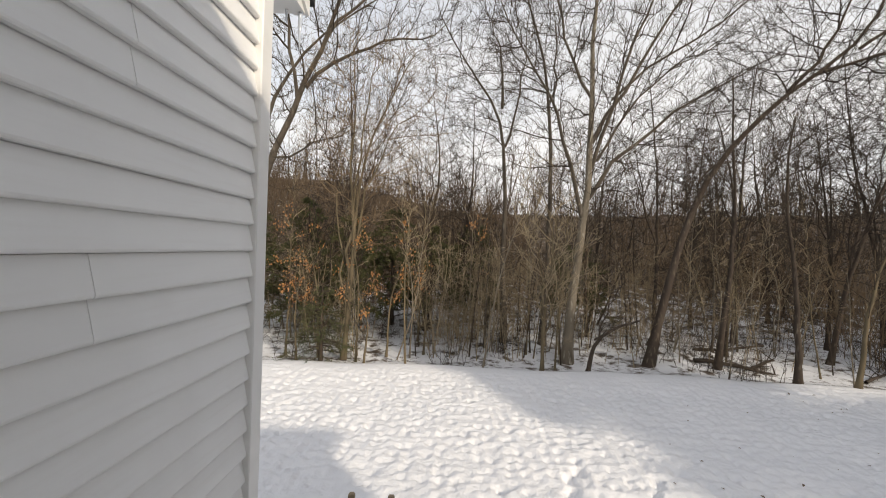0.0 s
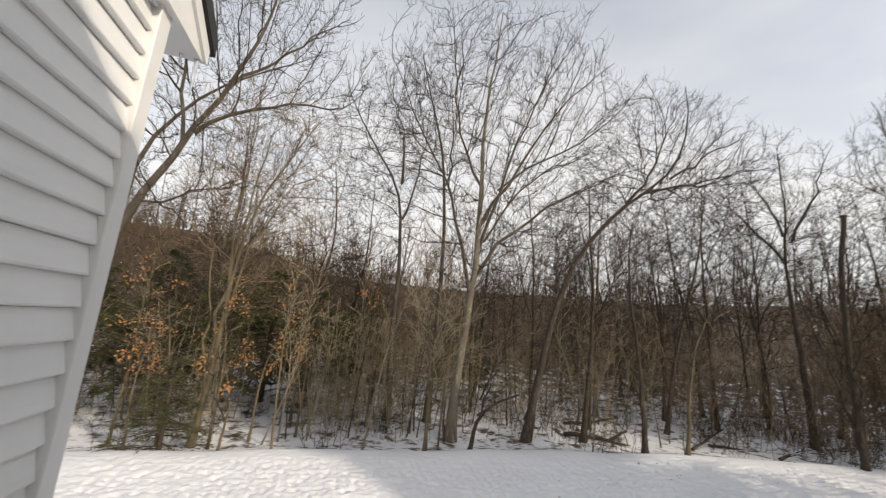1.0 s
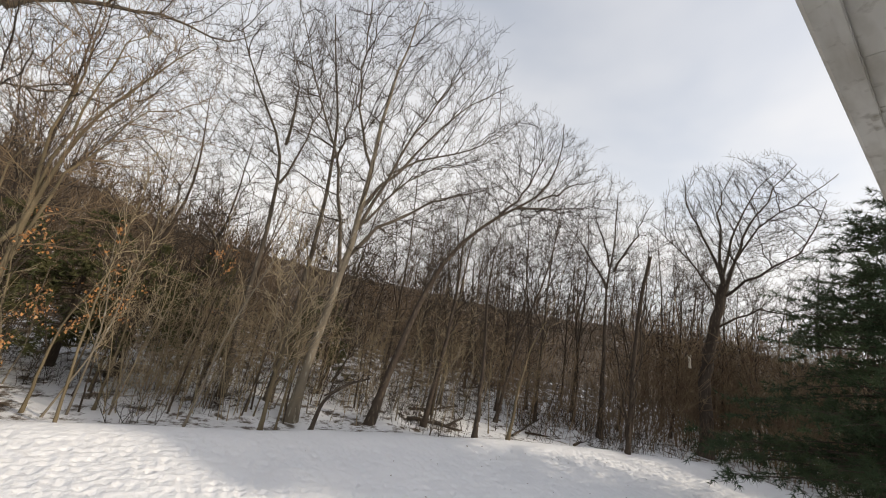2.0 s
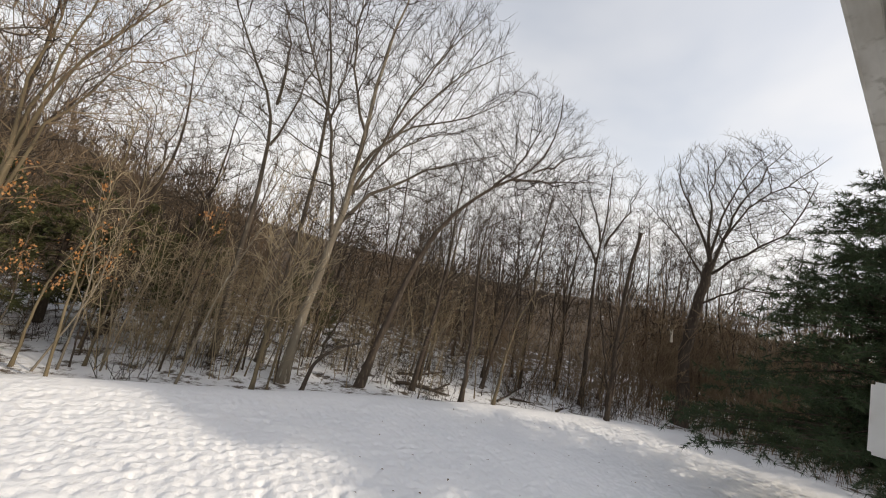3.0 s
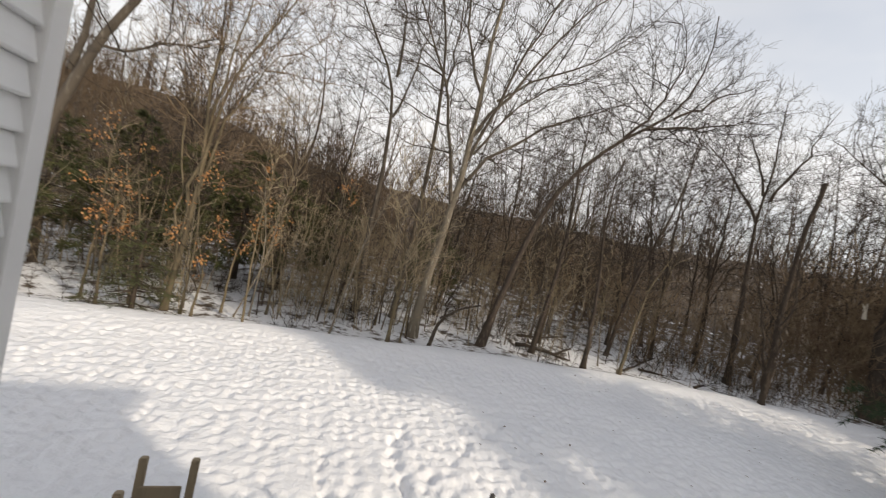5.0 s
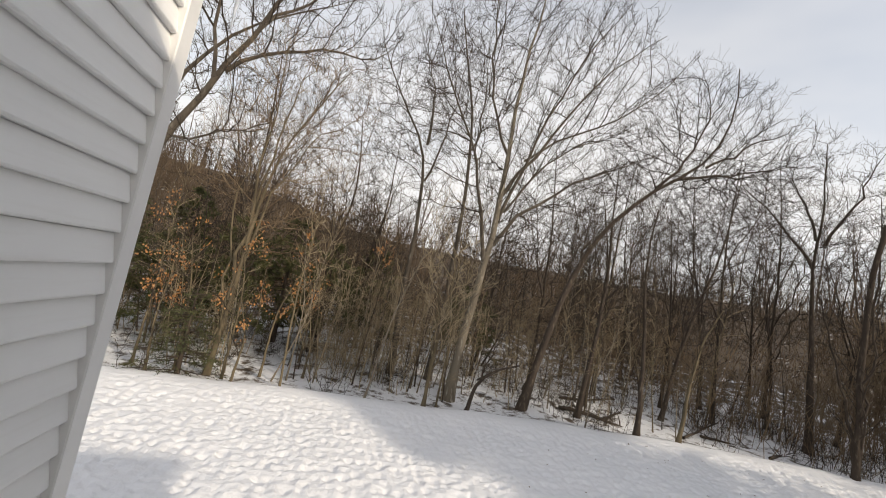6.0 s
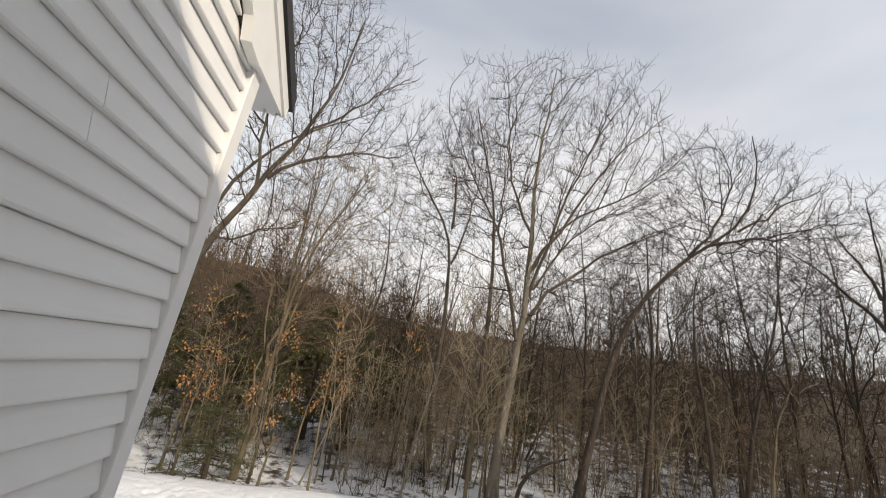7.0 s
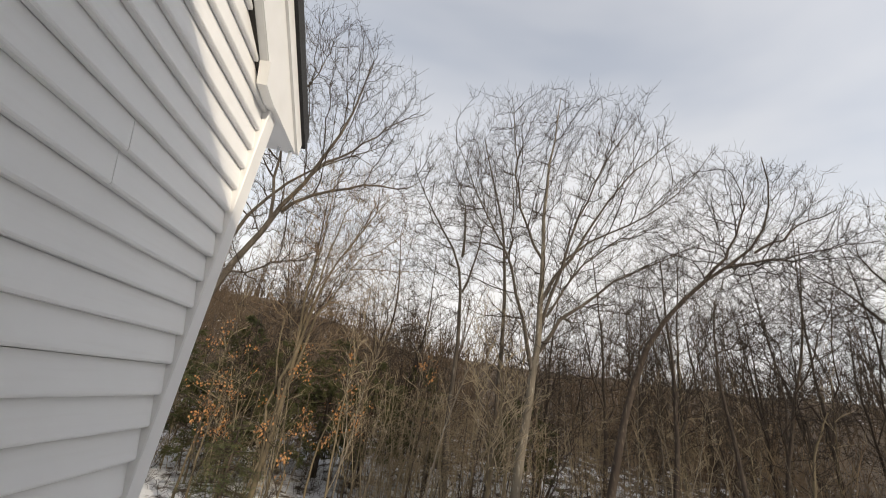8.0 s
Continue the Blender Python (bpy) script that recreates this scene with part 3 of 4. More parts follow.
def fill_crown(rng, wood, starts, hull, count, step, thin, twigs=1.6, curved=True):
    """Lets branches grow from the starting places towards evenly scattered free spots in a round crown, forking where the spots part,
    thick where many tips hang on, and sets twigs along the thin ends."""
    c, radii = hull
    way = rng.normal(0, 1, (count * 2, 3))
    way /= np.linalg.norm(way, axis=1, keepdims=True)
    spot = way * (rng.rand(len(way), 1) ** 0.31)
    keep = (spot[:, 2] > -0.25) | (rng.rand(len(spot)) < 0.45)
    spot = (spot * (1 + 0.13 * np.sin(way[:, :1] * 7 + way[:, 1:2] * 5) * np.cos(way[:, 2:] * 6)))[keep][:count] * radii + c
    first = len(starts)
    cap = first + count * 14
    node, parent, grown = np.zeros((cap, 3)), np.full(cap, -1), np.zeros(cap, int)
    node[:first] = starts
    n, done = first, 0
    best, idx = np.full(len(spot), 1e9), np.zeros(len(spot), int)
    kill = step * 1.3
    foot = c - np.array([0, 0, 0.95 * radii[2]])
    for _ in range(150):
        d = np.sqrt(((spot[:, None] - node[None, done:n]) ** 2).sum(2))
        k = d.argmin(1)
        m = d[np.arange(len(spot)), k]
        better = m < best
        best[better], idx[better] = m[better], k[better] + done
        alive = best > kill
        spot, best, idx = spot[alive], best[alive], idx[alive]
        if not len(spot):
            break
        pull = (spot - node[idx]) / best[:, None]
        total = np.zeros((n, 3))
        np.add.at(total, idx, pull)
        who = np.unique(idx)
        who = who[grown[who] < 3]
        if not len(who) or n + len(who) > cap:
            break
        go = total[who]
        go = go / (np.linalg.norm(go, axis=1, keepdims=True) + 1e-6) + rng.normal(0, 0.15, go.shape) + np.array([0, 0, 0.16])
        away = node[who] - foot
        go += 0.55 * away / (np.linalg.norm(away, axis=1, keepdims=True) + 1e-6)
        go /= np.linalg.norm(go, axis=1, keepdims=True)
        grown[who] += 1
        done = n
        node[n:n + len(who)] = node[who] + go * step
        parent[n:n + len(who)] = who
        n += len(who)
    power = np.zeros(n)
    heavy, load = np.full(n, -1), np.zeros(n)
    for i in range(n - 1, first - 1, -1):
        if power[i] == 0:
            power[i] = thin ** 2.05
        q = parent[i]
        power[q] += power[i]
        if power[i] > load[q]:
            load[q], heavy[q] = power[i], i
    radius = np.minimum(power ** (1 / 2.05), 0.085)
    for i in range(first, n):
        q = parent[i]
        if q >= first and heavy[q] == i:
            continue
        line = [q, i]
        while heavy[line[-1]] >= 0:
            line.append(heavy[line[-1]])
        r = radius[line]
        r[0] = r[1] * 1.1
        r[-1] *= 0.7
        wood.chain(node[line], r, 5 if r[0] > 0.03 else (4 if r[0] > 0.015 else 3))
    fine = np.nonzero(radius[first:n] < thin * 3.6)[0] + first
    fine = rng.choice(fine, int(len(fine) * twigs))
    along = node[fine] - node[parent[fine]]
    along /= np.linalg.norm(along, axis=1, keepdims=True)
    away = node[fine] - foot
    out = along * 0.6 + rng.normal(0, 0.5, along.shape) + 0.4 * away / np.linalg.norm(away, axis=1, keepdims=True) + np.array([0, 0, 0.2])
    out /= np.linalg.norm(out, axis=1, keepdims=True)
    size = rng.uniform(0.22, 0.62, (len(fine), 1))
    bend = rng.normal(0, 0.10, along.shape) * size
    for a, m, b in zip(node[fine], node[fine] + out * size * 0.5 + bend, node[fine] + out * size + np.array([0, 0, 0.1]) * size):
        if curved:
            wood.chain(np.array([a, m, b]), np.array([thin * 0.85, thin * 0.75, thin * 0.6]), 3)
        else:
            wood.chain(np.array([a, b]), np.array([thin * 0.85, thin * 0.65]), 3)


def sprout(rng, wood, line, r0, r1, level, top, density, reach, lift=0.05, first=0.25, spread=(0.4, 0.95), thin=0.0055):
    """Side branches along a line, and their own, down to twigs, finer and more upright towards the rim of the crown."""
    length = np.linalg.norm(np.diff(line, axis=0), axis=1).sum()
    count = max(2, int(length * density[level - 1] * rng.uniform(0.85, 1.15)))
    n = len(line)
    for k in range(count):
        f = first + (1 - first) * (k + rng.rand()) / count
        i = min(int(f * (n - 1)), n - 2)
        g = f * (n - 1) - i
        at = line[i] * (1 - g) + line[i + 1] * g
        way = unit(line[i + 1] - line[i])
        side = unit(np.cross(way, rng.normal(0, 1, 3)))
        if level <= 2 and side[2] < -0.2:
            side[2] = -side[2] * 0.7
        ang = rng.uniform(*spread)
        out = unit(way * math.cos(ang) + side * math.sin(ang))
        size = reach[level - 1] * rng.uniform(0.55, 1.15) * (1.15 - 0.55 * f)
        r = max(thin, min((r0 + (r1 - r0) * f) * 0.62, 0.0092 * size + 0.003))
        seg = {1: 7, 2: 5, 3: 3}.get(level, 2)
        sub = wander(rng, at, out, size, seg, 0.14 if level < 3 else 0.2, lift)
        tip = max(thin * 0.75, r * 0.3)
        wood.add(sub, r, tip, 5 if level == 1 else (4 if level == 2 else 3))
        if level < top:
            sprout(rng, wood, sub, r, tip, level + 1, top, density, reach, lift, 0.12, spread, thin)


def settle(pts):
    """Sets the foot of a trunk a little way into the ground."""
    pts = [list(p) for p in pts]
    pts[0][2] = float(ground_height(pts[0][0], pts[0][1])) - 0.08
    return pts


def bare_tree(label, trunk, r0, r1, limbs, bark, twig, seed, density=(1.5, 2.6, 4.0), reach=(2.6, 1.1, 0.5), top=3, lift=0.06, first=0.35, category="tree", group="", thin=0.0061, flare=1.5, hull=None, spots=900, step=0.28, twigs=1.5):
    rng = np.random.RandomState(seed)
    trunk = settle(trunk)
    base = np.array(trunk[0])
    th = empty("tree", base, label, category, group)
    line = smooth_line(trunk, 15) - base
    line[1:-1, :2] += rng.normal(0, r0 * 0.16, (13, 2))
    w = Wood()
    w.add(line, r0, r1, 9)
    w.add(np.array([line[0], line[0] * 0.6 + line[1] * 0.4, line[1]]) - np.array([0, 0, 0.02]), r0 * flare, r0 * 0.93, 9)
    w.mesh("trunk", bark, th)
    crown = Wood()
    starts = [line[int(first * 14):]]
    if not hull:
        sprout(rng, crown, line, r0, r1, 1, top, density, reach, lift, first, thin=thin)
    for pts, ra, rb in limbs:
        ln = smooth_line(np.array(pts) - base, 11)
        ln[1:, 0 if base[0] > 18 else 1] += np.linspace(0, 1, 10) ** 1.3 * rng.uniform(-2.2, 2.2)
        ln[1:-1] += rng.normal(0, 0.07, (9, 3))
        ra, rb = ra * 0.82, rb * 0.7
        lw = Wood()
        lw.add(ln, ra, rb, 7)
        lw.mesh("limb", M_BARK_GREY if bark is M_BARK_PALE else bark, th)
        starts.append(ln[2:])
        if not hull:
            sprout(rng, crown, ln, ra, rb, 1, top, density, reach, lift, 0.15, thin=thin)
    if hull:
        fill_crown(rng, crown, np.concatenate(starts), (np.array(hull[0]) - base, np.array(hull[1])), spots, step, thin, twigs, not group)
    crown.mesh("crown", twig, th, "fine bare twigs")
    return th


def main_trees():
    bare_tree("tall leaning bare tree with grey-brown bark at the woods edge", [(-7.9, 14.0, -0.2), (-7.7, 14.0, 4.3), (-7.2, 14.0, 6.1), (-6.4, 14.0, 8.2), (-5.7, 14.0, 9.8), (-4.9, 14.0, 11.6), (-4.3, 14.0, 13.2), (-3.9, 14.0, 15.1), (-3.7, 14.0, 17.7)], 0.21, 0.025, [
        ([(-5.6, 14.0, 9.8), (-4.4, 14.0, 11.1), (-2.6, 14.0, 12.0), (-1.0, 14.0, 12.5), (-0.3, 14.0, 13.9)], 0.10, 0.02),
        ([(-7.3, 14.0, 6.3), (-7.1, 14.0, 9.7), (-6.1, 14.0, 11.6), (-4.6, 14.0, 13.1), (-2.2, 14.0, 15.3)], 0.12, 0.02),
        ([(-7.0, 14.0, 7.0), (-5.4, 14.0, 7.6), (-4.2, 14.0, 8.5), (-2.6, 14.0, 8.9)], 0.06, 0.012),
        ([(-4.9, 14.0, 11.6), (-3.3, 14.0, 13.6), (-1.9, 14.0, 16.3), (-0.9, 14.0, 17.3)], 0.08, 0.015),
        ([(-5.9, 14.0, 9.4), (-6.4, 14.0, 12.5), (-6.0, 14.0, 15.5), (-5.4, 14.0, 18.1)], 0.09, 0.015)], M_BARK_GREY, M_TWIG, 11, hull=((-5.7, 14.0, 12.6), (5.2, 4.4, 6.8)), spots=3700)
    bare_tree("bundled multi-stemmed bare tree with olive tan bark", [(-3.9, 14.0, -0.3), (-3.7, 14.0, 2.3), (-3.6, 14.0, 5.2), (-3.5, 14.0, 6.8), (-3.0, 14.0, 8.3), (-2.3, 14.0, 9.7), (-1.6, 14.0, 11.1)], 0.10, 0.015, [
        ([(-3.8, 14.0, 2.3), (-3.7, 14.0, 4.8), (-3.8, 14.0, 6.7), (-3.7, 14.0, 8.8), (-3.7, 14.0, 10.6)], 0.09, 0.015),
        ([(-3.7, 14.0, 3.2), (-3.3, 14.0, 5.8), (-3.0, 14.0, 7.4), (-2.1, 14.0, 8.8), (-1.1, 14.0, 9.7)], 0.07, 0.012),
        ([(-3.7, 14.0, 4.2), (-3.6, 14.0, 7.0), (-3.2, 14.0, 9.4), (-2.7, 14.0, 11.6)], 0.07, 0.012),
        ([(-3.8, 14.0, 1.3), (-4.2, 14.0, 4.0), (-4.4, 14.0, 6.6), (-4.9, 14.0, 9.0)], 0.06, 0.012)], M_BARK_YELLOW, M_BRUSH, 12, hull=((-3.0, 14.0, 8.2), (2.7, 2.3, 4.2)), spots=1600, step=0.25)
    bare_tree("tall pale-barked bare tree with a wide spreading crown", [(4.6, 15.0, 0.1), (4.7, 15.0, 1.4), (4.8, 15.0, 3.5), (5.0, 15.0, 5.1), (5.3, 15.0, 7.3), (5.2, 15.0, 10.1), (5.2, 15.0, 13.6), (5.6, 15.0, 16.6), (5.8, 15.0, 19.1)], 0.205, 0.02, [
        ([(5.0, 15.0, 5.4), (3.9, 15.0, 9.8), (2.8, 15.0, 11.4), (1.9, 15.0, 13.1), (1.0, 15.0, 14.8)], 0.11, 0.02),
        ([(5.0, 15.0, 5.8), (6.1, 15.0, 7.6), (7.4, 15.0, 8.8), (9.3, 15.0, 10.2), (11.4, 15.0, 11.5), (13.3, 15.0, 12.6)], 0.12, 0.02),
        ([(5.3, 15.0, 7.3), (6.1, 15.0, 10.3), (7.2, 15.0, 13.5), (8.6, 15.0, 16.5), (10.1, 15.0, 19.1)], 0.10, 0.018),
        ([(5.3, 15.0, 8.3), (6.3, 15.0, 10.0), (7.6, 15.0, 12.4), (9.2, 15.0, 15.1), (12.1, 15.0, 18.0)], 0.10, 0.018),
        ([(5.2, 15.0, 10.1), (4.2, 15.0, 11.7), (3.5, 15.0, 14.7), (3.1, 15.0, 17.7)], 0.08, 0.015),
        ([(6.0, 15.0, 10.0), (7.0, 15.0, 11.3), (9.6, 15.0, 12.6), (11.7, 15.0, 14.5), (12.7, 15.0, 16.5)], 0.07, 0.014),
        ([(5.5, 15.0, 7.6), (7.1, 15.0, 10.4), (8.7, 15.0, 11.5), (10.5, 15.0, 12.7)], 0.07, 0.014)], M_BARK_PALE, M_TWIG, 13, hull=((6.0, 15.0, 11.7), (6.2, 4.4, 6.9)), spots=4700)
    bare_tree("tall forked bare tree with grey bark", [(2.4, 17.0, 0.1), (2.3, 17.0, 2.0), (2.3, 17.0, 4.2), (2.3, 17.0, 6.8), (2.0, 17.0, 10.3), (1.2, 17.0, 11.2), (0.1, 17.0, 12.5), (-0.8, 17.0, 14.3)], 0.15, 0.02, [
        ([(2.0, 17.0, 10.3), (2.0, 17.0, 13.1), (1.2, 17.0, 16.0)], 0.09, 0.016), ([(2.2, 17.0, 8.6), (2.9, 17.0, 11.1), (2.9, 17.0, 14.6)], 0.07, 0.015)], M_BARK_GREY, M_TWIG, 14, hull=((1.0, 17.0, 12.4), (2.7, 2.4, 4.6)), spots=1500)
    bare_tree("slim straight bare tree with grey bark", [(4.1, 17.0, -0.5), (4.2, 17.0, 2.2), (4.3, 17.0, 6.5), (4.1, 17.0, 10.6), (3.8, 17.0, 12.9), (3.0, 17.0, 14.8), (2.4, 17.0, 17.3)], 0.15, 0.025, [
        ([(4.1, 17.0, 10.6), (4.4, 17.0, 13.1), (4.2, 17.0, 16.2)], 0.07, 0.015)], M_BARK_GREY, M_TWIG, 15, hull=((3.5, 17.0, 13.2), (2.0, 2.0, 4.4)), spots=1000)
    bare_tree("slender twin-stemmed understorey tree", [(3.3, 13.5, 0.1), (3.3, 13.5, 1.6), (3.5, 13.5, 3.1), (3.6, 13.5, 4.7), (3.1, 13.5, 6.1)], 0.075, 0.012, [
        ([(3.3, 13.5, 0.5), (3.2, 13.5, 1.6), (3.0, 13.5, 3.1), (2.4, 13.5, 4.6)], 0.055, 0.01), ([(3.3, 13.5, 1.0), (3.6, 13.5, 2.7), (4.1, 13.5, 4.3)], 0.04, 0.01)], M_BARK_YELLOW, M_PALE_BRUSH, 16,
        density=(2.4, 3.2, 4), reach=(1.7, 0.7, 0.35), lift=0.0)
    bare_tree("low crooked leaning tree at the edge of the lawn", [(4.7, 13.0, 0.1), (4.9, 13.0, 1.0), (5.5, 13.0, 1.5), (6.4, 13.0, 1.8)], 0.085, 0.03, [
        ([(4.9, 13.0, 1.1), (5.2, 13.0, 2.3), (5.5, 13.0, 3.5)], 0.04, 0.01)], M_BARK_DARK, M_TWIG_DARK, 17, density=(2.4, 3, 4), reach=(1.1, 0.6, 0.3))
    bare_tree("large dark tree leaning far over with a drooping crown", [(7.5, 14.5, 0.1), (7.9, 14.5, 1.6), (8.3, 14.5, 3.9), (8.8, 14.5, 5.7), (9.3, 14.5, 7.0), (10.4, 14.5, 8.5), (12.3, 14.5, 10.3), (14.9, 14.5, 12.0), (16.4, 14.5, 14.9), (16.0, 14.5, 17.3)], 0.17, 0.02, [
        ([(12.3, 14.5, 10.3), (13.9, 14.5, 12.2), (15.1, 14.5, 14.6), (14.1, 14.5, 16.3)], 0.09, 0.015),
        ([(14.8, 14.5, 11.9), (17.0, 14.5, 13.5), (19.3, 14.5, 15.1)], 0.08, 0.014),
        ([(13.2, 14.5, 10.9), (15.8, 14.5, 11.7), (19.9, 14.5, 13.0)], 0.09, 0.015),
        ([(9.1, 14.5, 6.8), (10.2, 14.5, 7.8), (11.9, 14.5, 7.8), (13.4, 14.5, 7.3)], 0.05, 0.012)], M_BARK_DARK, M_TWIG_DARK, 18, first=0.55, hull=((14.4, 14.5, 11.6), (4.5, 3.8, 4.6)), spots=2700)
    bare_tree("straight dark bare tree among the brush", [(10.1, 14.6, 0.2), (10.3, 14.6, 1.7), (10.6, 14.6, 4.9), (10.4, 14.6, 8.1), (10.3, 14.6, 10.8)], 0.12, 0.02, [], M_BARK_DARK, M_TWIG_DARK, 19, density=(2.0, 2.8, 4), reach=(1.9, 0.9, 0.45))
    bare_tree("crooked grey tree at the edge of the lawn", [(11.5, 12.8, 0.1), (11.4, 12.8, 2.1), (11.2, 12.8, 4.1), (10.8, 12.8, 6.7), (11.1, 12.8, 8.7)], 0.11, 0.02, [], M_BARK_DARK, M_TWIG, 20, density=(2.0, 2.8, 4), reach=(1.7, 0.8, 0.4))
    bare_tree("slim leaning tree at the edge of the lawn", [(12.9, 12.3, 0.2), (13.2, 12.4, 2.3), (13.8, 12.6, 4.0), (14.6, 12.6, 5.3)], 0.085, 0.02, [], M_BARK_YELLOW, M_TWIG, 21, density=(2.0, 2.8, 4), reach=(1.6, 0.8, 0.4))
    bare_tree("thick dark bare tree with upswept limbs", [(21.0, 13.4, 0.4), (21.0, 13.6, 3.0), (21.0, 13.9, 8.3), (21.0, 13.7, 11.8), (21.0, 13.8, 14.6)], 0.16, 0.014, [
        ([(21.0, 13.9, 8.3), (21.0, 15.3, 10.9), (21.0, 17.0, 13.4)], 0.11, 0.012), ([(21.0, 13.5, 9.4), (21.0, 12.7, 11.8), (21.0, 12.3, 14.2)], 0.10, 0.012),
        ([(21.0, 13.9, 9.7), (21.0, 14.6, 12.1), (21.0, 15.2, 14.2)], 0.09, 0.012)], M_BARK_DARK, M_TWIG_DARK, 22, first=0.5, hull=((21.0, 14.2, 11.0), (2.6, 3.3, 4.2)), spots=1300, step=0.3, twigs=1.4)
    bare_tree("broken-topped dark dead tree trunk", [(19, 10.6, 0), (19, 10.7, 4.5), (19, 10.6, 7.6), (19, 10.3, 9.6)], 0.11, 0.085, [
        ([(19, 10.6, 0.2), (18.8, 10.9, 3), (18.9, 11.6, 6.5)], 0.08, 0.03), ([(19, 10.6, 0.2), (19.2, 10.4, 3), (19.4, 10.0, 6.5)], 0.08, 0.03), ([(19, 10.6, 0.2), (18.9, 10.3, 2), (18.8, 9.8, 4.5)], 0.06, 0.02)],
        M_BARK_DARK, M_TWIG_DARK, 23, density=(1.3, 2.4, 3.5), reach=(1.7, 0.9, 0.45))
    bare_tree("great dark rounded bare tree standing apart", [(27.0, 10.6, -0.4), (27.0, 10.8, 4.4), (27.0, 10.3, 8.1), (27.0, 10.0, 10.0)], 0.40, 0.26, [
        ([(27.0, 10.0, 9.8), (27.0, 10.7, 12.1), (27.0, 12.6, 15.4), (27.0, 13.4, 18.6)], 0.14, 0.022), ([(27.0, 10.0, 9.8), (27.0, 10.6, 12.9), (27.0, 10.9, 16.0), (27.0, 10.3, 18.3)], 0.14, 0.022),
        ([(27.0, 9.9, 9.8), (27.0, 9.2, 12.9), (27.0, 7.9, 15.3), (27.0, 6.6, 17.1)], 0.14, 0.022), ([(27.0, 9.9, 9.3), (27.0, 7.9, 10.7), (27.0, 5.8, 11.8), (27.0, 5.0, 13.9)], 0.12, 0.022),
        ([(27.0, 10.2, 7.4), (27.0, 8.7, 8.5), (27.0, 6.6, 8.4), (27.0, 5.4, 9.6)], 0.09, 0.022), ([(27.0, 9.8, 10.6), (27.0, 8.5, 13.5), (27.0, 6.3, 14.8), (27.0, 4.9, 16.1)], 0.10, 0.022),
        ([(27.0, 10.1, 10.5), (27.0, 9.7, 14.4), (27.0, 8.9, 16.9), (27.0, 8.0, 18.1)], 0.12, 0.022), ([(27.0, 10.3, 8.7), (27.0, 11.5, 11.2), (27.0, 13.0, 12.7), (27.0, 14.4, 14.2)], 0.09, 0.022)],
        M_BARK_DARK, M_TWIG_DARK, 24, first=0.75, thin=0.0072, hull=((27.0, 9.4, 12.9), (4.3, 4.5, 4.9)), spots=3700)


main_trees()


def woodland():
    """A few slim trees, repeated with other turns and sizes through the woods."""
    rng = random.Random(31)
    kinds = []
    for k in range(7):
        h = (10.5, 12.0, 9.5, 13.0, 11.5, 8.5, 6.5)[k]
        lean = [rng.uniform(-0.9, 0.9) for _ in range(4)]
        t = bare_tree("slim bare woodland tree", [(60 + k * 0.01, -60, 0), (60 + lean[0] * 0.3, -60 + lean[1] * 0.3, h * 0.35), (60 + lean[0] + lean[2] * 0.3, -60 + lean[1], h * 0.7), (60 + lean[0] + lean[2], -60 + lean[1] + lean[3], h)],
                      0.005 * h, 0.012, [], (M_BARK_GREY, M_BARK_DARK, M_BARK_YELLOW)[k % 3], (M_TWIG, M_TWIG_DARK, M_TWIG)[k % 3], 60 + k,
                      first=0.14, thin=0.0056, hull=((60 + lean[0] * 0.8, -60 + lean[1] * 0.8, h * 0.6), (1.6, 1.6, h * 0.45)), spots=300, step=0.31, twigs=1.4, group="woodland trees")
        kinds.append(t)
    spots = []
    while len(spots) < 104:
        x, d = rng.uniform(-16, 40), 2.6 + rng.random() ** 0.9 * 17
        y = 12.6 - 0.0092 * max(0, x - 5) ** 2 + d
        if x > 24.5:
            y = rng.uniform(-2, 20)
            x = rng.uniform(29, 44)
        if all((x - a) ** 2 + (y - b) ** 2 > 0.8 for a, b in spots):
            spots.append((x, y))
    for i, (x, y) in enumerate(spots):
        m = pose(x, y, float(ground_height(x, y)) - 0.05, rng.gauss(0, 6), rng.gauss(0, 6), rng.uniform(0, 360))
        s = rng.uniform(0.75, 1.2)
        k = kinds[rng.randrange(7)]
        k.scale = (s, s, s)
        if i < 7:
            kinds[i].matrix_basis = m @ Matrix.Diagonal((s, s, s, 1))
        else:
            copy_thing(k, m)
    for k in kinds:
        k.scale = (1, 1, 1)


woodland()


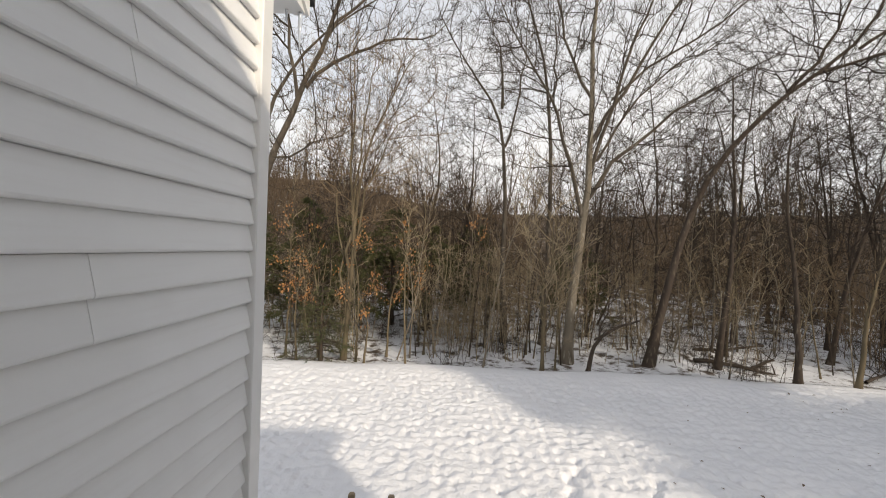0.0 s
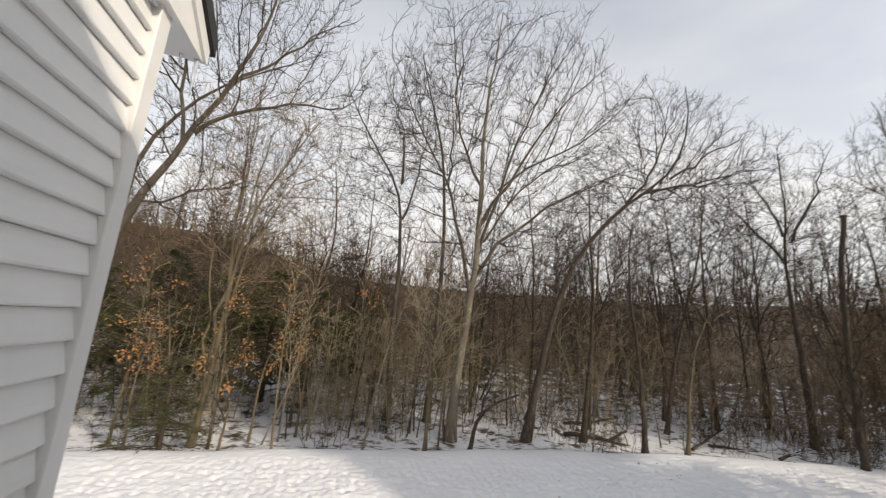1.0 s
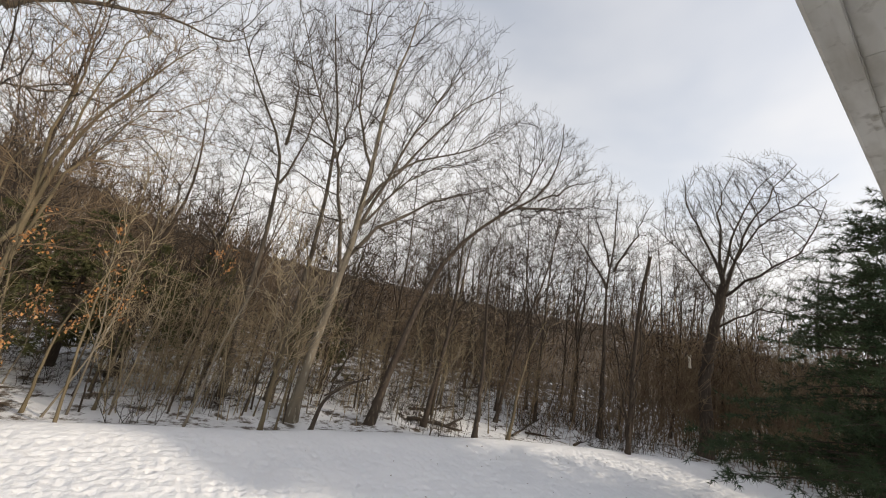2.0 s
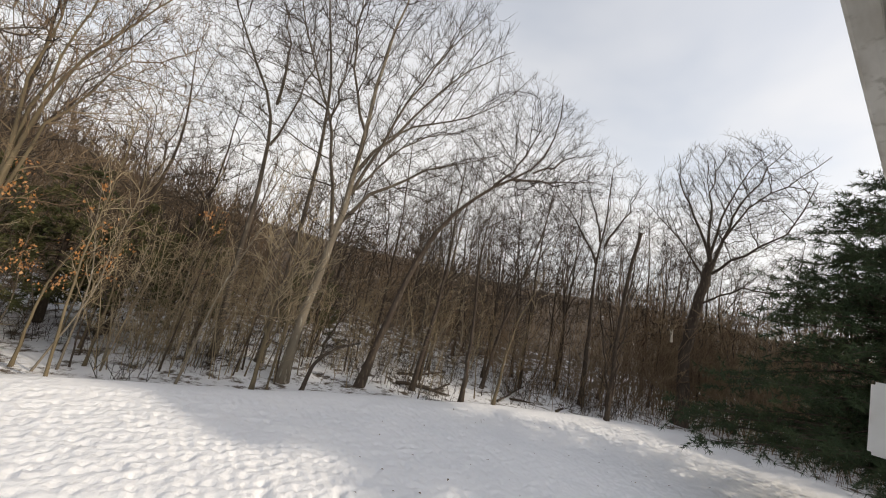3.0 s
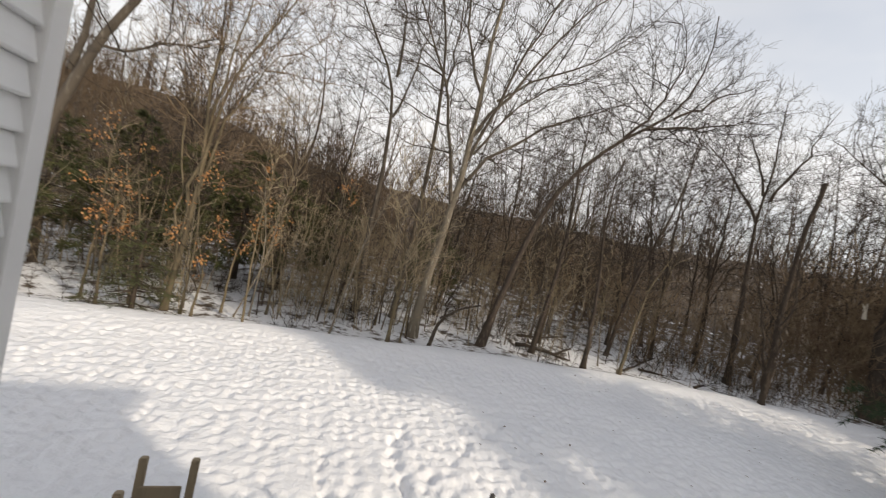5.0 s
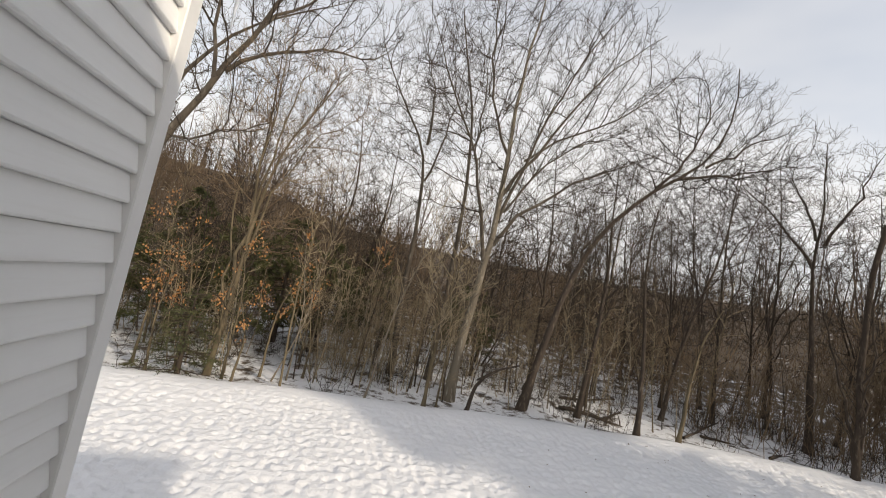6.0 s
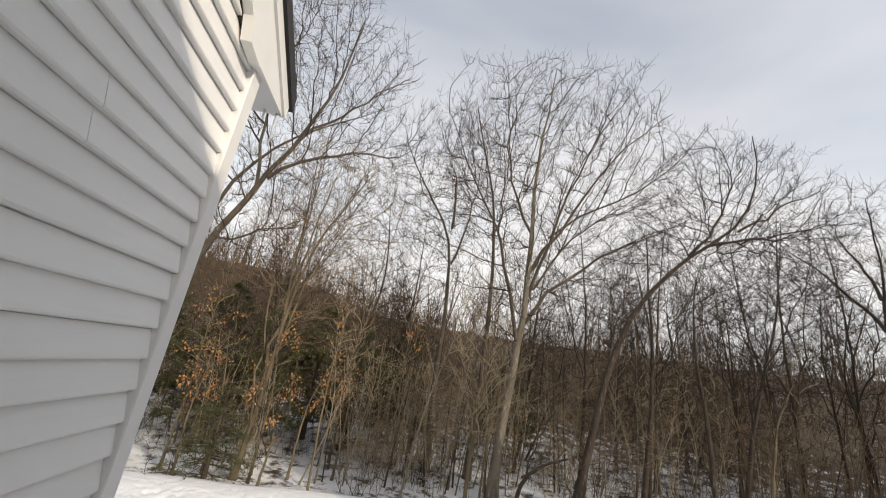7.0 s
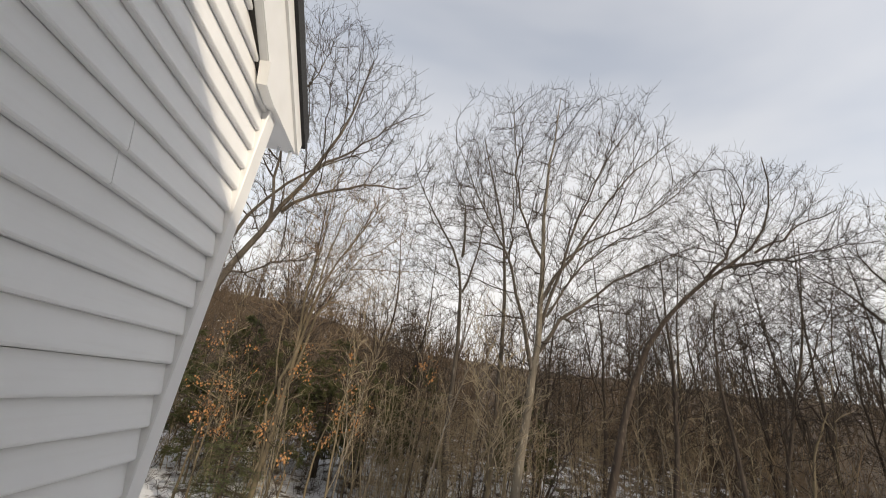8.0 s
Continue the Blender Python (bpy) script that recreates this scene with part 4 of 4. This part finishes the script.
def backing_trees():
    """Broad-crowned trees that close the woods behind the leaning tree."""
    rng = random.Random(33)
    kinds = []
    spots = [(9.2, 17.5), (11.5, 16.2), (13.4, 18.4), (15.2, 15.6), (16.8, 17.4), (18.6, 16.0), (20.5, 18.5), (22.6, 16.4), (24.5, 18), (13.0, 21), (17.5, 21.5), (21.5, 22), (26.5, 20.5), (30, 17),
             (33, 12), (34, 7), (30.5, 9), (32, 15.5), (36, 10), (36.5, 4.5), (38, 16), (29, 13.5), (40, 8), (31.5, 5), (25, 14.8), (-1.2, 18.6), (-5.4, 19), (0.8, 20.5), (6.6, 18.5), (7.8, 21.5)]
    for k in range(3):
        h = (12.5, 11.0, 13.5)[k]
        x, y = spots[k]
        lean = [rng.uniform(-0.8, 0.8) for _ in range(4)]
        kinds.append(bare_tree("tall dark bare tree with a broad twiggy crown", [(x, y, 0), (x + lean[0] * 0.4, y, h * 0.3), (x + lean[1], y + lean[2], h * 0.65), (x + lean[3], y + lean[2], h)], 0.10, 0.015, [
            ([(x + lean[0] * 0.4, y, h * 0.3), (x + 1.0, y, h * 0.55), (x + 1.9, y + 0.3, h * 0.9)], 0.05, 0.012), ([(x + lean[0] * 0.4, y, h * 0.35), (x - 1.0, y, h * 0.6), (x - 2.0, y - 0.3, h * 0.88)], 0.05, 0.012)],
            M_BARK_DARK, (M_TWIG_DARK, M_TWIG, M_TWIG_DARK)[k], 90 + k, first=0.3, thin=0.0064, hull=((x, y, h * 0.62), (2.7, 2.7, h * 0.43)), spots=820, step=0.32, twigs=1.4, group="broad woodland trees"))
    for i, (x, y) in enumerate(spots[3:]):
        s = rng.uniform(0.85, 1.1) if x < 9 else rng.uniform(0.9, 1.15)
        k = kinds[i % 3]
        k.scale = (s, s, s)
        copy_thing(k, pose(x, y, float(ground_height(x, y)) - 0.06, rng.gauss(0, 3), rng.gauss(0, 3), rng.uniform(0, 360)))
        k.scale = (1, 1, 1)


backing_trees()


def saplings():
    """Thin pale saplings and dark young stems along the edge of the woods."""
    rng = random.Random(37)
    kinds = []
    for k in range(5):
        h, x, y = (6.5, 5.2, 7.5, 4.2, 3.2)[k], -1.5 + k * 2.3, 14.6 + 0.4 * k
        bend = [rng.uniform(-0.5, 0.5) for _ in range(3)]
        kinds.append(bare_tree(("thin pale sapling in the snow", "thin dark sapling in the snow")[k % 2], [(x, y, 0), (x + bend[0] * 0.5, y, h * 0.35), (x + bend[1], y + bend[2], h * 0.7), (x + bend[1] * 1.3, y + bend[2], h)], 0.016 + 0.0028 * h, 0.006, [],
                               (M_BARK_PALE, M_BARK_DARK, M_BARK_YELLOW)[k % 3], (M_PALE_BRUSH, M_BRUSH)[k % 2], 120 + k, density=(2.4, 2.6, 2.5), reach=(1.0, 0.5, 0.3), first=0.3, thin=0.0045, lift=0.05, flare=1.2, group="saplings"))
    for i in range(58):
        x, d = rng.uniform(-8, 19), rng.uniform(0.4, 7)
        y = 12.75 - 0.0092 * max(0, x - 5) ** 2 + d
        s = rng.uniform(0.7, 1.15)
        k = kinds[rng.randrange(5)]
        k.scale = (s, s, s)
        copy_thing(k, pose(x, y, float(ground_height(x, y)) - 0.04, rng.gauss(0, 6), rng.gauss(0, 6), rng.uniform(0, 360)))
        k.scale = (1, 1, 1)


saplings()


def brush():
    """Sparse thin stems on the snow at the edge, thickening into tall fine brown brush deeper in."""
    rng = np.random.RandomState(41)
    w, near, pale = Wood(), Wood(), Wood()

    def stem(wood, x, y, h, r, twigs):
        line = wander(rng, (x, y, float(ground_height(x, y)) - 0.03), (rng.normal(0, 0.24), rng.normal(0, 0.24), 1), h, 5, 0.12, 0.03)
        wood.add(line, r, r * 0.5, 3)
        for _ in range(twigs):
            f = rng.randint(1, 4)
            wood.add(wander(rng, line[f], (rng.normal(0, 0.6), rng.normal(0, 0.6), rng.uniform(0.2, 1.0)), rng.uniform(0.2, 0.4 + 0.22 * h), 3, 0.2, 0.05), r * 0.6, r * 0.35, 3)

    for _ in range(1900):
        x, d = rng.uniform(-13, 24), rng.rand() ** 1.1 * 6.5 + 0.15
        y = 12.75 - 0.0092 * max(0, x - 5) ** 2 + d
        if lattice(np.array(x * 0.5), np.array(y * 0.5), 77) < -0.1:
            continue
        h = rng.uniform(0.25, 1.1) + 0.9 * rng.rand() ** 3
        stem(near, x, y, h, 0.0065 + 0.003 * h, int(3 + 3.5 * h))
    for _ in range(2900):
        x, d = rng.uniform(-16, 26), 5.0 + rng.rand() ** 0.9 * 15
        y = 12.75 - 0.0092 * max(0, x - 5) ** 2 + d
        thick = lattice(np.array(x * 0.22), np.array(y * 0.22), 78)
        if thick < -0.35 or (d < 8.5 and rng.rand() < 0.95 - 0.03 * (x + 5)):
            continue
        h = rng.uniform(1.6, 4.2) + 1.4 * thick
        stem(w, x, y, h, 0.005 + 0.002 * h, int(3 + h * 1.4))
    for _ in range(1500):
        x, y = rng.uniform(16, 40), rng.uniform(-2, 17)
        d = float(past_edge(np.array(x), np.array(y)))
        if d < 0.5:
            continue
        h = rng.uniform(1.2, 3.0) if d < 2.5 else (rng.uniform(2.4, 5.5) if x < 26 else rng.uniform(4.0, 9.5))
        stem(w, x, y, h, 0.006 + 0.003 * h, int(4 + 1.1 * h))
    for k in range(520):
        x, d = (rng.uniform(-12, 3) if k < 400 else rng.uniform(0, 13)), 1.6 + rng.rand() * 7.0
        if lattice(np.array(x * 0.4), np.array(d * 0.4), 79) < -0.25:
            continue
        h = rng.uniform(1.4, 5.0)
        line = wander(rng, (x, 12.75 + d, float(ground_height(x, 12.75 + d)) - 0.03), (rng.normal(0, 0.14), rng.normal(0, 0.14), 1), h, 7, 0.07, 0.03)
        pale.add(line, 0.006 + 0.003 * h, 0.004, 4)
        for _ in range(int(4 + 2.8 * h)):
            f = rng.randint(1, 6)
            b = wander(rng, line[f], (rng.normal(0, 0.8), rng.normal(0, 0.8), rng.uniform(0.1, 0.7)), rng.uniform(0.35, 0.5 + 0.25 * h), 4, 0.12, 0.03)
            pale.add(b, 0.0055, 0.003, 3)
            for _ in range(2):
                pale.add(wander(rng, b[rng.randint(1, 3)], b[3] - b[0] + rng.normal(0, 0.3, 3), rng.uniform(0.15, 0.45), 2, 0.1, 0), 0.004, 0.003, 3)
    tagged(pale.mesh("pale_brush", M_PALE_BRUSH), "pale tan sunlit brush spreading over the snow", "brush", kind="stuff")
    tagged(near.mesh("undergrowth", M_TWIG), "sparse thin dark stems poking out of snow", "undergrowth", kind="stuff")
    tagged(w.mesh("brush", M_BRUSH), "dense brown leafless brush and saplings in snow", "brush", kind="stuff")


def far_woods():
    rng = np.random.RandomState(43)
    w, low = Wood(), Wood()
    for _ in range(300):
        x, d = rng.uniform(-70, 95), rng.uniform(18, 60)
        y = 12.7 + d
        if x > 42:
            y = rng.uniform(-30, 60)
        z = float(ground_height(x, y)) - 0.1
        h = rng.uniform(5, 11.5) if x < 30 else rng.uniform(9, 15)
        stem = wander(rng, (x, y, z), (rng.normal(0, 0.12), rng.normal(0, 0.12), 1), h, 6, 0.07, 0.03)
        w.add(stem, 0.010 * h, 0.02, 4)
        for _ in range(14):
            f = rng.randint(1, 6)
            b = wander(rng, stem[f], (rng.normal(0, 0.6), rng.normal(0, 0.6), rng.uniform(0.3, 1)), rng.uniform(1.2, 3.0), 4, 0.18, 0.06)
            w.add(b, 0.036, 0.016, 3)
            for _ in range(3):
                w.add(wander(rng, b[rng.randint(1, 4)], (rng.normal(0, 0.6), rng.normal(0, 0.6), rng.uniform(0.2, 1)), rng.uniform(0.8, 1.7), 3, 0.2, 0.05), 0.022, 0.013, 3)
    tagged(w.mesh("far_woods", M_FARWOOD), "far bare winter woods rising over a hillside", "woods", kind="stuff")
    for _ in range(2200):
        x, d = rng.uniform(-50, 75), rng.uniform(15, 50)
        y = 12.7 + d
        if x > 34:
            y = rng.uniform(-15, 45)
        z = float(ground_height(x, y)) - 0.1
        h = rng.uniform(1.5, 5.0)
        stem = wander(rng, (x, y, z), (rng.normal(0, 0.3), rng.normal(0, 0.3), 1), h, 4, 0.15, 0.03)
        low.add(stem, 0.03, 0.015, 3)
        for _ in range(3):
            low.add(wander(rng, stem[rng.randint(1, 3)], (rng.normal(0, 0.8), rng.normal(0, 0.8), rng.uniform(0.2, 1)), rng.uniform(0.6, 2), 2, 0.2, 0.0), 0.02, 0.012, 3)
    for k in range(2200):
        x, d = (rng.uniform(-42, 8), rng.uniform(20, 48)) if k < 1500 else (rng.uniform(14, 62), rng.uniform(14, 46))
        z = float(ground_height(x, 12.7 + d)) - 0.1
        stem = wander(rng, (x, 12.7 + d, z), (rng.normal(0, 0.2), rng.normal(0, 0.2), 1), rng.uniform(2.0, 6.5), 4, 0.12, 0.03)
        low.add(stem, 0.04, 0.015, 3)
        for _ in range(3):
            low.add(wander(rng, stem[rng.randint(1, 3)], (rng.normal(0, 0.6), rng.normal(0, 0.6), rng.uniform(0.3, 1)), rng.uniform(0.8, 2.2), 2, 0.2, 0.0), 0.02, 0.012, 3)
    tagged(low.mesh("far_brush", M_FARBRUSH), "far brown brush covering the wooded hillside", "brush", kind="stuff")


brush()
far_woods()


# ---- evergreens and leaves ----
def needle_tree(name, label, at, height, reach, lowest, mat, seed, whorl=0.42, tuft=0.16, droop=-0.04, bare=0.3, density=7, needle=0.005, needles=9, boughs_each=5):
    rng = np.random.RandomState(seed)
    base = np.array([at[0], at[1], float(ground_height(at[0], at[1])) - 0.1])
    th = empty(name, base, label, "conifer")
    trunk, boughs, leaf = Wood(), Wood(), []
    trunk.add(np.array([(0, 0, z) for z in np.linspace(0, height, 8)]), height * 0.018 + 0.04, 0.015, 8)
    trunk.mesh("trunk", M_BARK_DARK, th)
    z = lowest
    while z < height - 0.2:
        f = (z - lowest) / (height - lowest)
        for _ in range(boughs_each):
            a, ln = rng.uniform(0, math.tau), reach * (1 - f) ** 0.75 * rng.uniform(0.65, 1.1) + 0.15
            b = wander(rng, (0, 0, z + rng.uniform(-0.15, 0.15)), (math.cos(a), math.sin(a), 0.12 - 0.25 * (1 - f)), ln, 6, 0.07, droop)
            boughs.add(b, 0.012 + 0.008 * ln, 0.005, 4)
            for _ in range(max(3, int(ln * density))):
                g = bare + (1 - bare) * rng.rand()
                i = min(int(g * 5), 4)
                p = b[i] + (b[i + 1] - b[i]) * (g * 5 - i)
                w = unit(b[i + 1] - b[i]) * 0.7 + rng.normal(0, 0.55, 3) * np.array([1, 1, 0.5])
                s = wander(rng, p, w, rng.uniform(0.25, 0.65) * min(1, ln), 3, 0.1, 0.0)
                boughs.add(s, 0.005, 0.003, 3)
                leaf += [(s[1] * 0.5 + s[2] * 0.5, s[2] - s[1]), (s[2], s[2] - s[1]), (s[1], s[2] - s[0])]
        z += whorl * rng.uniform(0.7, 1.2)
    boughs.mesh("branchwork", M_BARK_DARK, th)
    c = np.repeat(np.array([l[0] for l in leaf]), needles, 0)
    w = np.repeat(np.array([l[1] for l in leaf]), needles, 0)
    w = w / (np.linalg.norm(w, axis=1, keepdims=True) + 1e-9) * 0.55 + rng.normal(0, 0.5, c.shape)
    w /= np.linalg.norm(w, axis=1, keepdims=True)
    side = np.cross(w, rng.normal(0, 1, c.shape))
    side = side / np.linalg.norm(side, axis=1, keepdims=True) * needle
    size = tuft * rng.uniform(0.6, 1.2, (len(c), 1))
    v = np.stack([c - side, c + side, c + w * size], 1).reshape(-1, 3)
    raw("needles", v, np.arange(len(v)).reshape(-1, 3), mat, th)
    return th


needle_tree("pine", "large dark shaded pine with long sweeping boughs", (17.2, 1.3), 11.2, 5.5, 2.2, M_PINE, 51, whorl=0.27, tuft=0.20, density=7.5, needle=0.012, needles=10, bare=0.06, droop=-0.015, boughs_each=8)
# stays out of view: placed by the shade band it throws over the lawn
needle_tree("pine", "tall dense pine beside the house", (20.2, -6.0), 19.0, 6.0, 1.5, M_PINE, 52, whorl=0.40, tuft=0.5, density=6, needle=0.09, needles=4, bare=0.08)
# added sun blocker, never in view, that darkens the woods on the right
needle_tree("pine", "tall dense pine far beside the house", (36.0, -4.0), 18.0, 6.5, 1.5, M_PINE, 49, whorl=0.45, tuft=0.55, density=5, needle=0.10, needles=4, bare=0.08)
needle_tree("cedar", "small dull green cedar at the edge of the woods", (-4.6, 13.6), 2.8, 1.1, 0.15, M_CEDAR, 53, whorl=0.16, tuft=0.09, density=10, needle=0.006, bare=0.15)
for i, (x, y, h) in enumerate(((-9.0, 17.2, 5.6), (-7.0, 18.4, 6.4), (-4.9, 18.0, 5.8), (-3.0, 19.4, 6.4), (-1.0, 18.8, 5.2), (1.2, 20.5, 5.4), (6.5, 20.5, 4.4))):
    needle_tree("conifer", "dark green conifer standing deep among the bare trees", (x, y), h, 2.0, 1.5, M_CONIFER, 54 + i, whorl=0.36, tuft=0.24, density=6, needle=0.024, needles=6)


def oak_sapling(at, height, seed, leaves):
    rng = np.random.RandomState(seed)
    z = float(ground_height(*at))
    th = bare_tree("young oak holding dead orange leaves", [(at[0], at[1], z), (at[0] + rng.normal(0, 0.15), at[1], height * 0.5), (at[0] + rng.normal(0, 0.4), at[1], height)], 0.05, 0.01, [], M_BARK_YELLOW, M_TWIG, seed,
                   density=(2.2, 2.5, 2.5), reach=(2.0, 0.9, 0.4), lift=0.0, first=0.3, group="oak saplings")
    crown = [o for o in th.children if o.name.startswith("crown")][0]
    n = len(crown.data.vertices)
    co = np.empty(n * 3, np.float32)
    crown.data.vertices.foreach_get("co", co)
    co = co.reshape(-1, 3)
    mid = co[rng.randint(0, n, max(4, leaves // 9))]
    c = mid[rng.randint(0, len(mid), leaves)] + rng.normal(0, 0.10, (leaves, 3))
    w = rng.normal(0, 0.5, c.shape) + np.array([0, 0, -0.8])
    w /= np.linalg.norm(w, axis=1, keepdims=True)
    s = np.cross(w, rng.normal(0, 1, c.shape))
    s /= np.linalg.norm(s, axis=1, keepdims=True)
    ln, wd = rng.uniform(0.07, 0.12, (leaves, 1)), rng.uniform(0.025, 0.04, (leaves, 1))
    fold = np.cross(w, s) * 0.015
    v = np.stack([c, c + w * ln * 0.5 + s * wd + fold, c + w * ln, c + w * ln * 0.5 - s * wd + fold], 1).reshape(-1, 3)
    raw("leaves", v, np.arange(len(v)).reshape(-1, 4), M_OAKLEAF, th, "dead orange leaves")


for i, (x, y, h, n) in enumerate(((-6.2, 14.3, 4.4, 200), (-4.9, 14.2, 4.2, 260), (-3.4, 13.9, 4.6, 300), (-2.4, 14.6, 4.2, 240), (-1.0, 15.0, 4.0, 160), (-5.4, 13.4, 3.0, 150), (-3.0, 13.4, 2.4, 90), (1.0, 17.0, 5.6, 120))):
    oak_sapling((x, y), h, 70 + i, n * 2 // 3)


def fallen_wood():
    rng = np.random.RandomState(81)
    for x, y, ln, r in ((9.6, 15.2, 3.2, 0.09), (11.5, 14.8, 2.6, 0.07), (14.5, 13.6, 3.4, 0.06), (17.5, 12.4, 3.0, 0.07), (16, 14.2, 2.5, 0.06), (10.4, 16.5, 3.0, 0.08)):
        z = float(ground_height(x, y))
        w = Wood()
        a = rng.uniform(-0.5, 0.5)
        line = wander(rng, (0, 0, 0.05), (math.cos(a), math.sin(a), rng.uniform(0, 0.18)), ln, 7, 0.08, 0)
        w.add(line, r, r * 0.5, 7)
        for k in range(5):
            w.add(wander(rng, line[1 + k], (rng.normal(0, 0.6), rng.normal(0, 0.6), rng.uniform(0.1, 0.9)), rng.uniform(0.5, 1.3), 4, 0.2, 0), r * 0.35, 0.008, 4)
        ob = w.mesh("fallen_branch", M_BARK_DARK)
        ob.location = (x, y, z)
        tagged(ob, "fallen dark branch lying on the snowy woods floor", "fallen branch", "fallen branches")


fallen_wood()


def torn_limb():
    """A pale splintered scar hanging on the great round tree."""
    w = Wood()
    w.add(np.array([(0, 0, 0.45), (-0.03, 0.06, 0.1), (-0.05, 0.0, -0.35)]), 0.03, 0.09, 5)
    w.add(np.array([(-0.02, 0.02, 0.1), (-0.02, 0.14, 0.3), (-0.02, 0.2, 0.42)]), 0.05, 0.015, 5)
    ob = w.mesh("torn_limb", material("pale torn wood", (0.72, 0.66, 0.55), 0.8, [(6, (0.55, 0.48, 0.38), 0.45, 0.7, (1, 1, 0.3))], [(40, 0.4, 0.01)]))
    ob.location = (26.35, 11.35, 5.0)
    tagged(ob, "pale torn limb hanging on a dark tree trunk", "broken limb")


torn_limb()


def snowy_stone(at, size, seed):
    rng = np.random.RandomState(seed)
    th = empty("stone", (at[0], at[1], float(ground_height(*at)) - 0.05), "grey stone capped with snow on the woods floor", "stone")
    for name, mat, lift, squash, grow in (("rock", M_BARK_GREY, 0.0, 0.55, 1.0), ("snow_cap", M_SNOW, 0.16 * size, 0.42, 0.93)):
        bm = bmesh.new()
        bmesh.ops.create_icosphere(bm, subdivisions=3, radius=size * grow)
        for v in bm.verts:
            k = 1 + 0.16 * noise.noise(v.co * 2.1 / size + Vector((seed, 0, 0))) + 0.07 * noise.noise(v.co * 5 / size)
            v.co = Vector((v.co.x * k, v.co.y * k * 0.8, max(-0.1, v.co.z * k * squash) + lift))
        part(name, bm, mat, th, "snow lying on the stone" if name == "snow_cap" else "", smooth=True)


snowy_stone((2.5, 16.1), 0.42, 3)
snowy_stone((10.9, 16.0), 0.35, 5)


def lawn_litter():
    """Small dead leaves and bits of bark blown over the snow."""
    rng = np.random.RandomState(91)
    n = 60
    x, y = rng.uniform(4, 17, n), rng.uniform(4.5, 11.5, n)
    c = np.stack([x, y, ground_height(x, y) + 0.012], 1)
    a, r = rng.uniform(0, 6.28, n), rng.uniform(0.02, 0.05, n)
    u = np.stack([np.cos(a), np.sin(a), rng.uniform(-0.2, 0.5, n)], 1) * r[:, None]
    v = np.stack([-np.sin(a), np.cos(a), rng.uniform(-0.2, 0.4, n)], 1) * r[:, None] * 0.5
    up = np.array([0, 0, 0.012])
    verts = np.stack([c - u, c + v + up, c + u, c - v + up], 1).reshape(-1, 3)
    ob = raw("leaf_litter", verts, np.arange(n * 4).reshape(-1, 4), M_LITTER)
    tagged(ob, "scattered dead leaves on the snowy lawn", "leaves", kind="stuff")


lawn_litter()
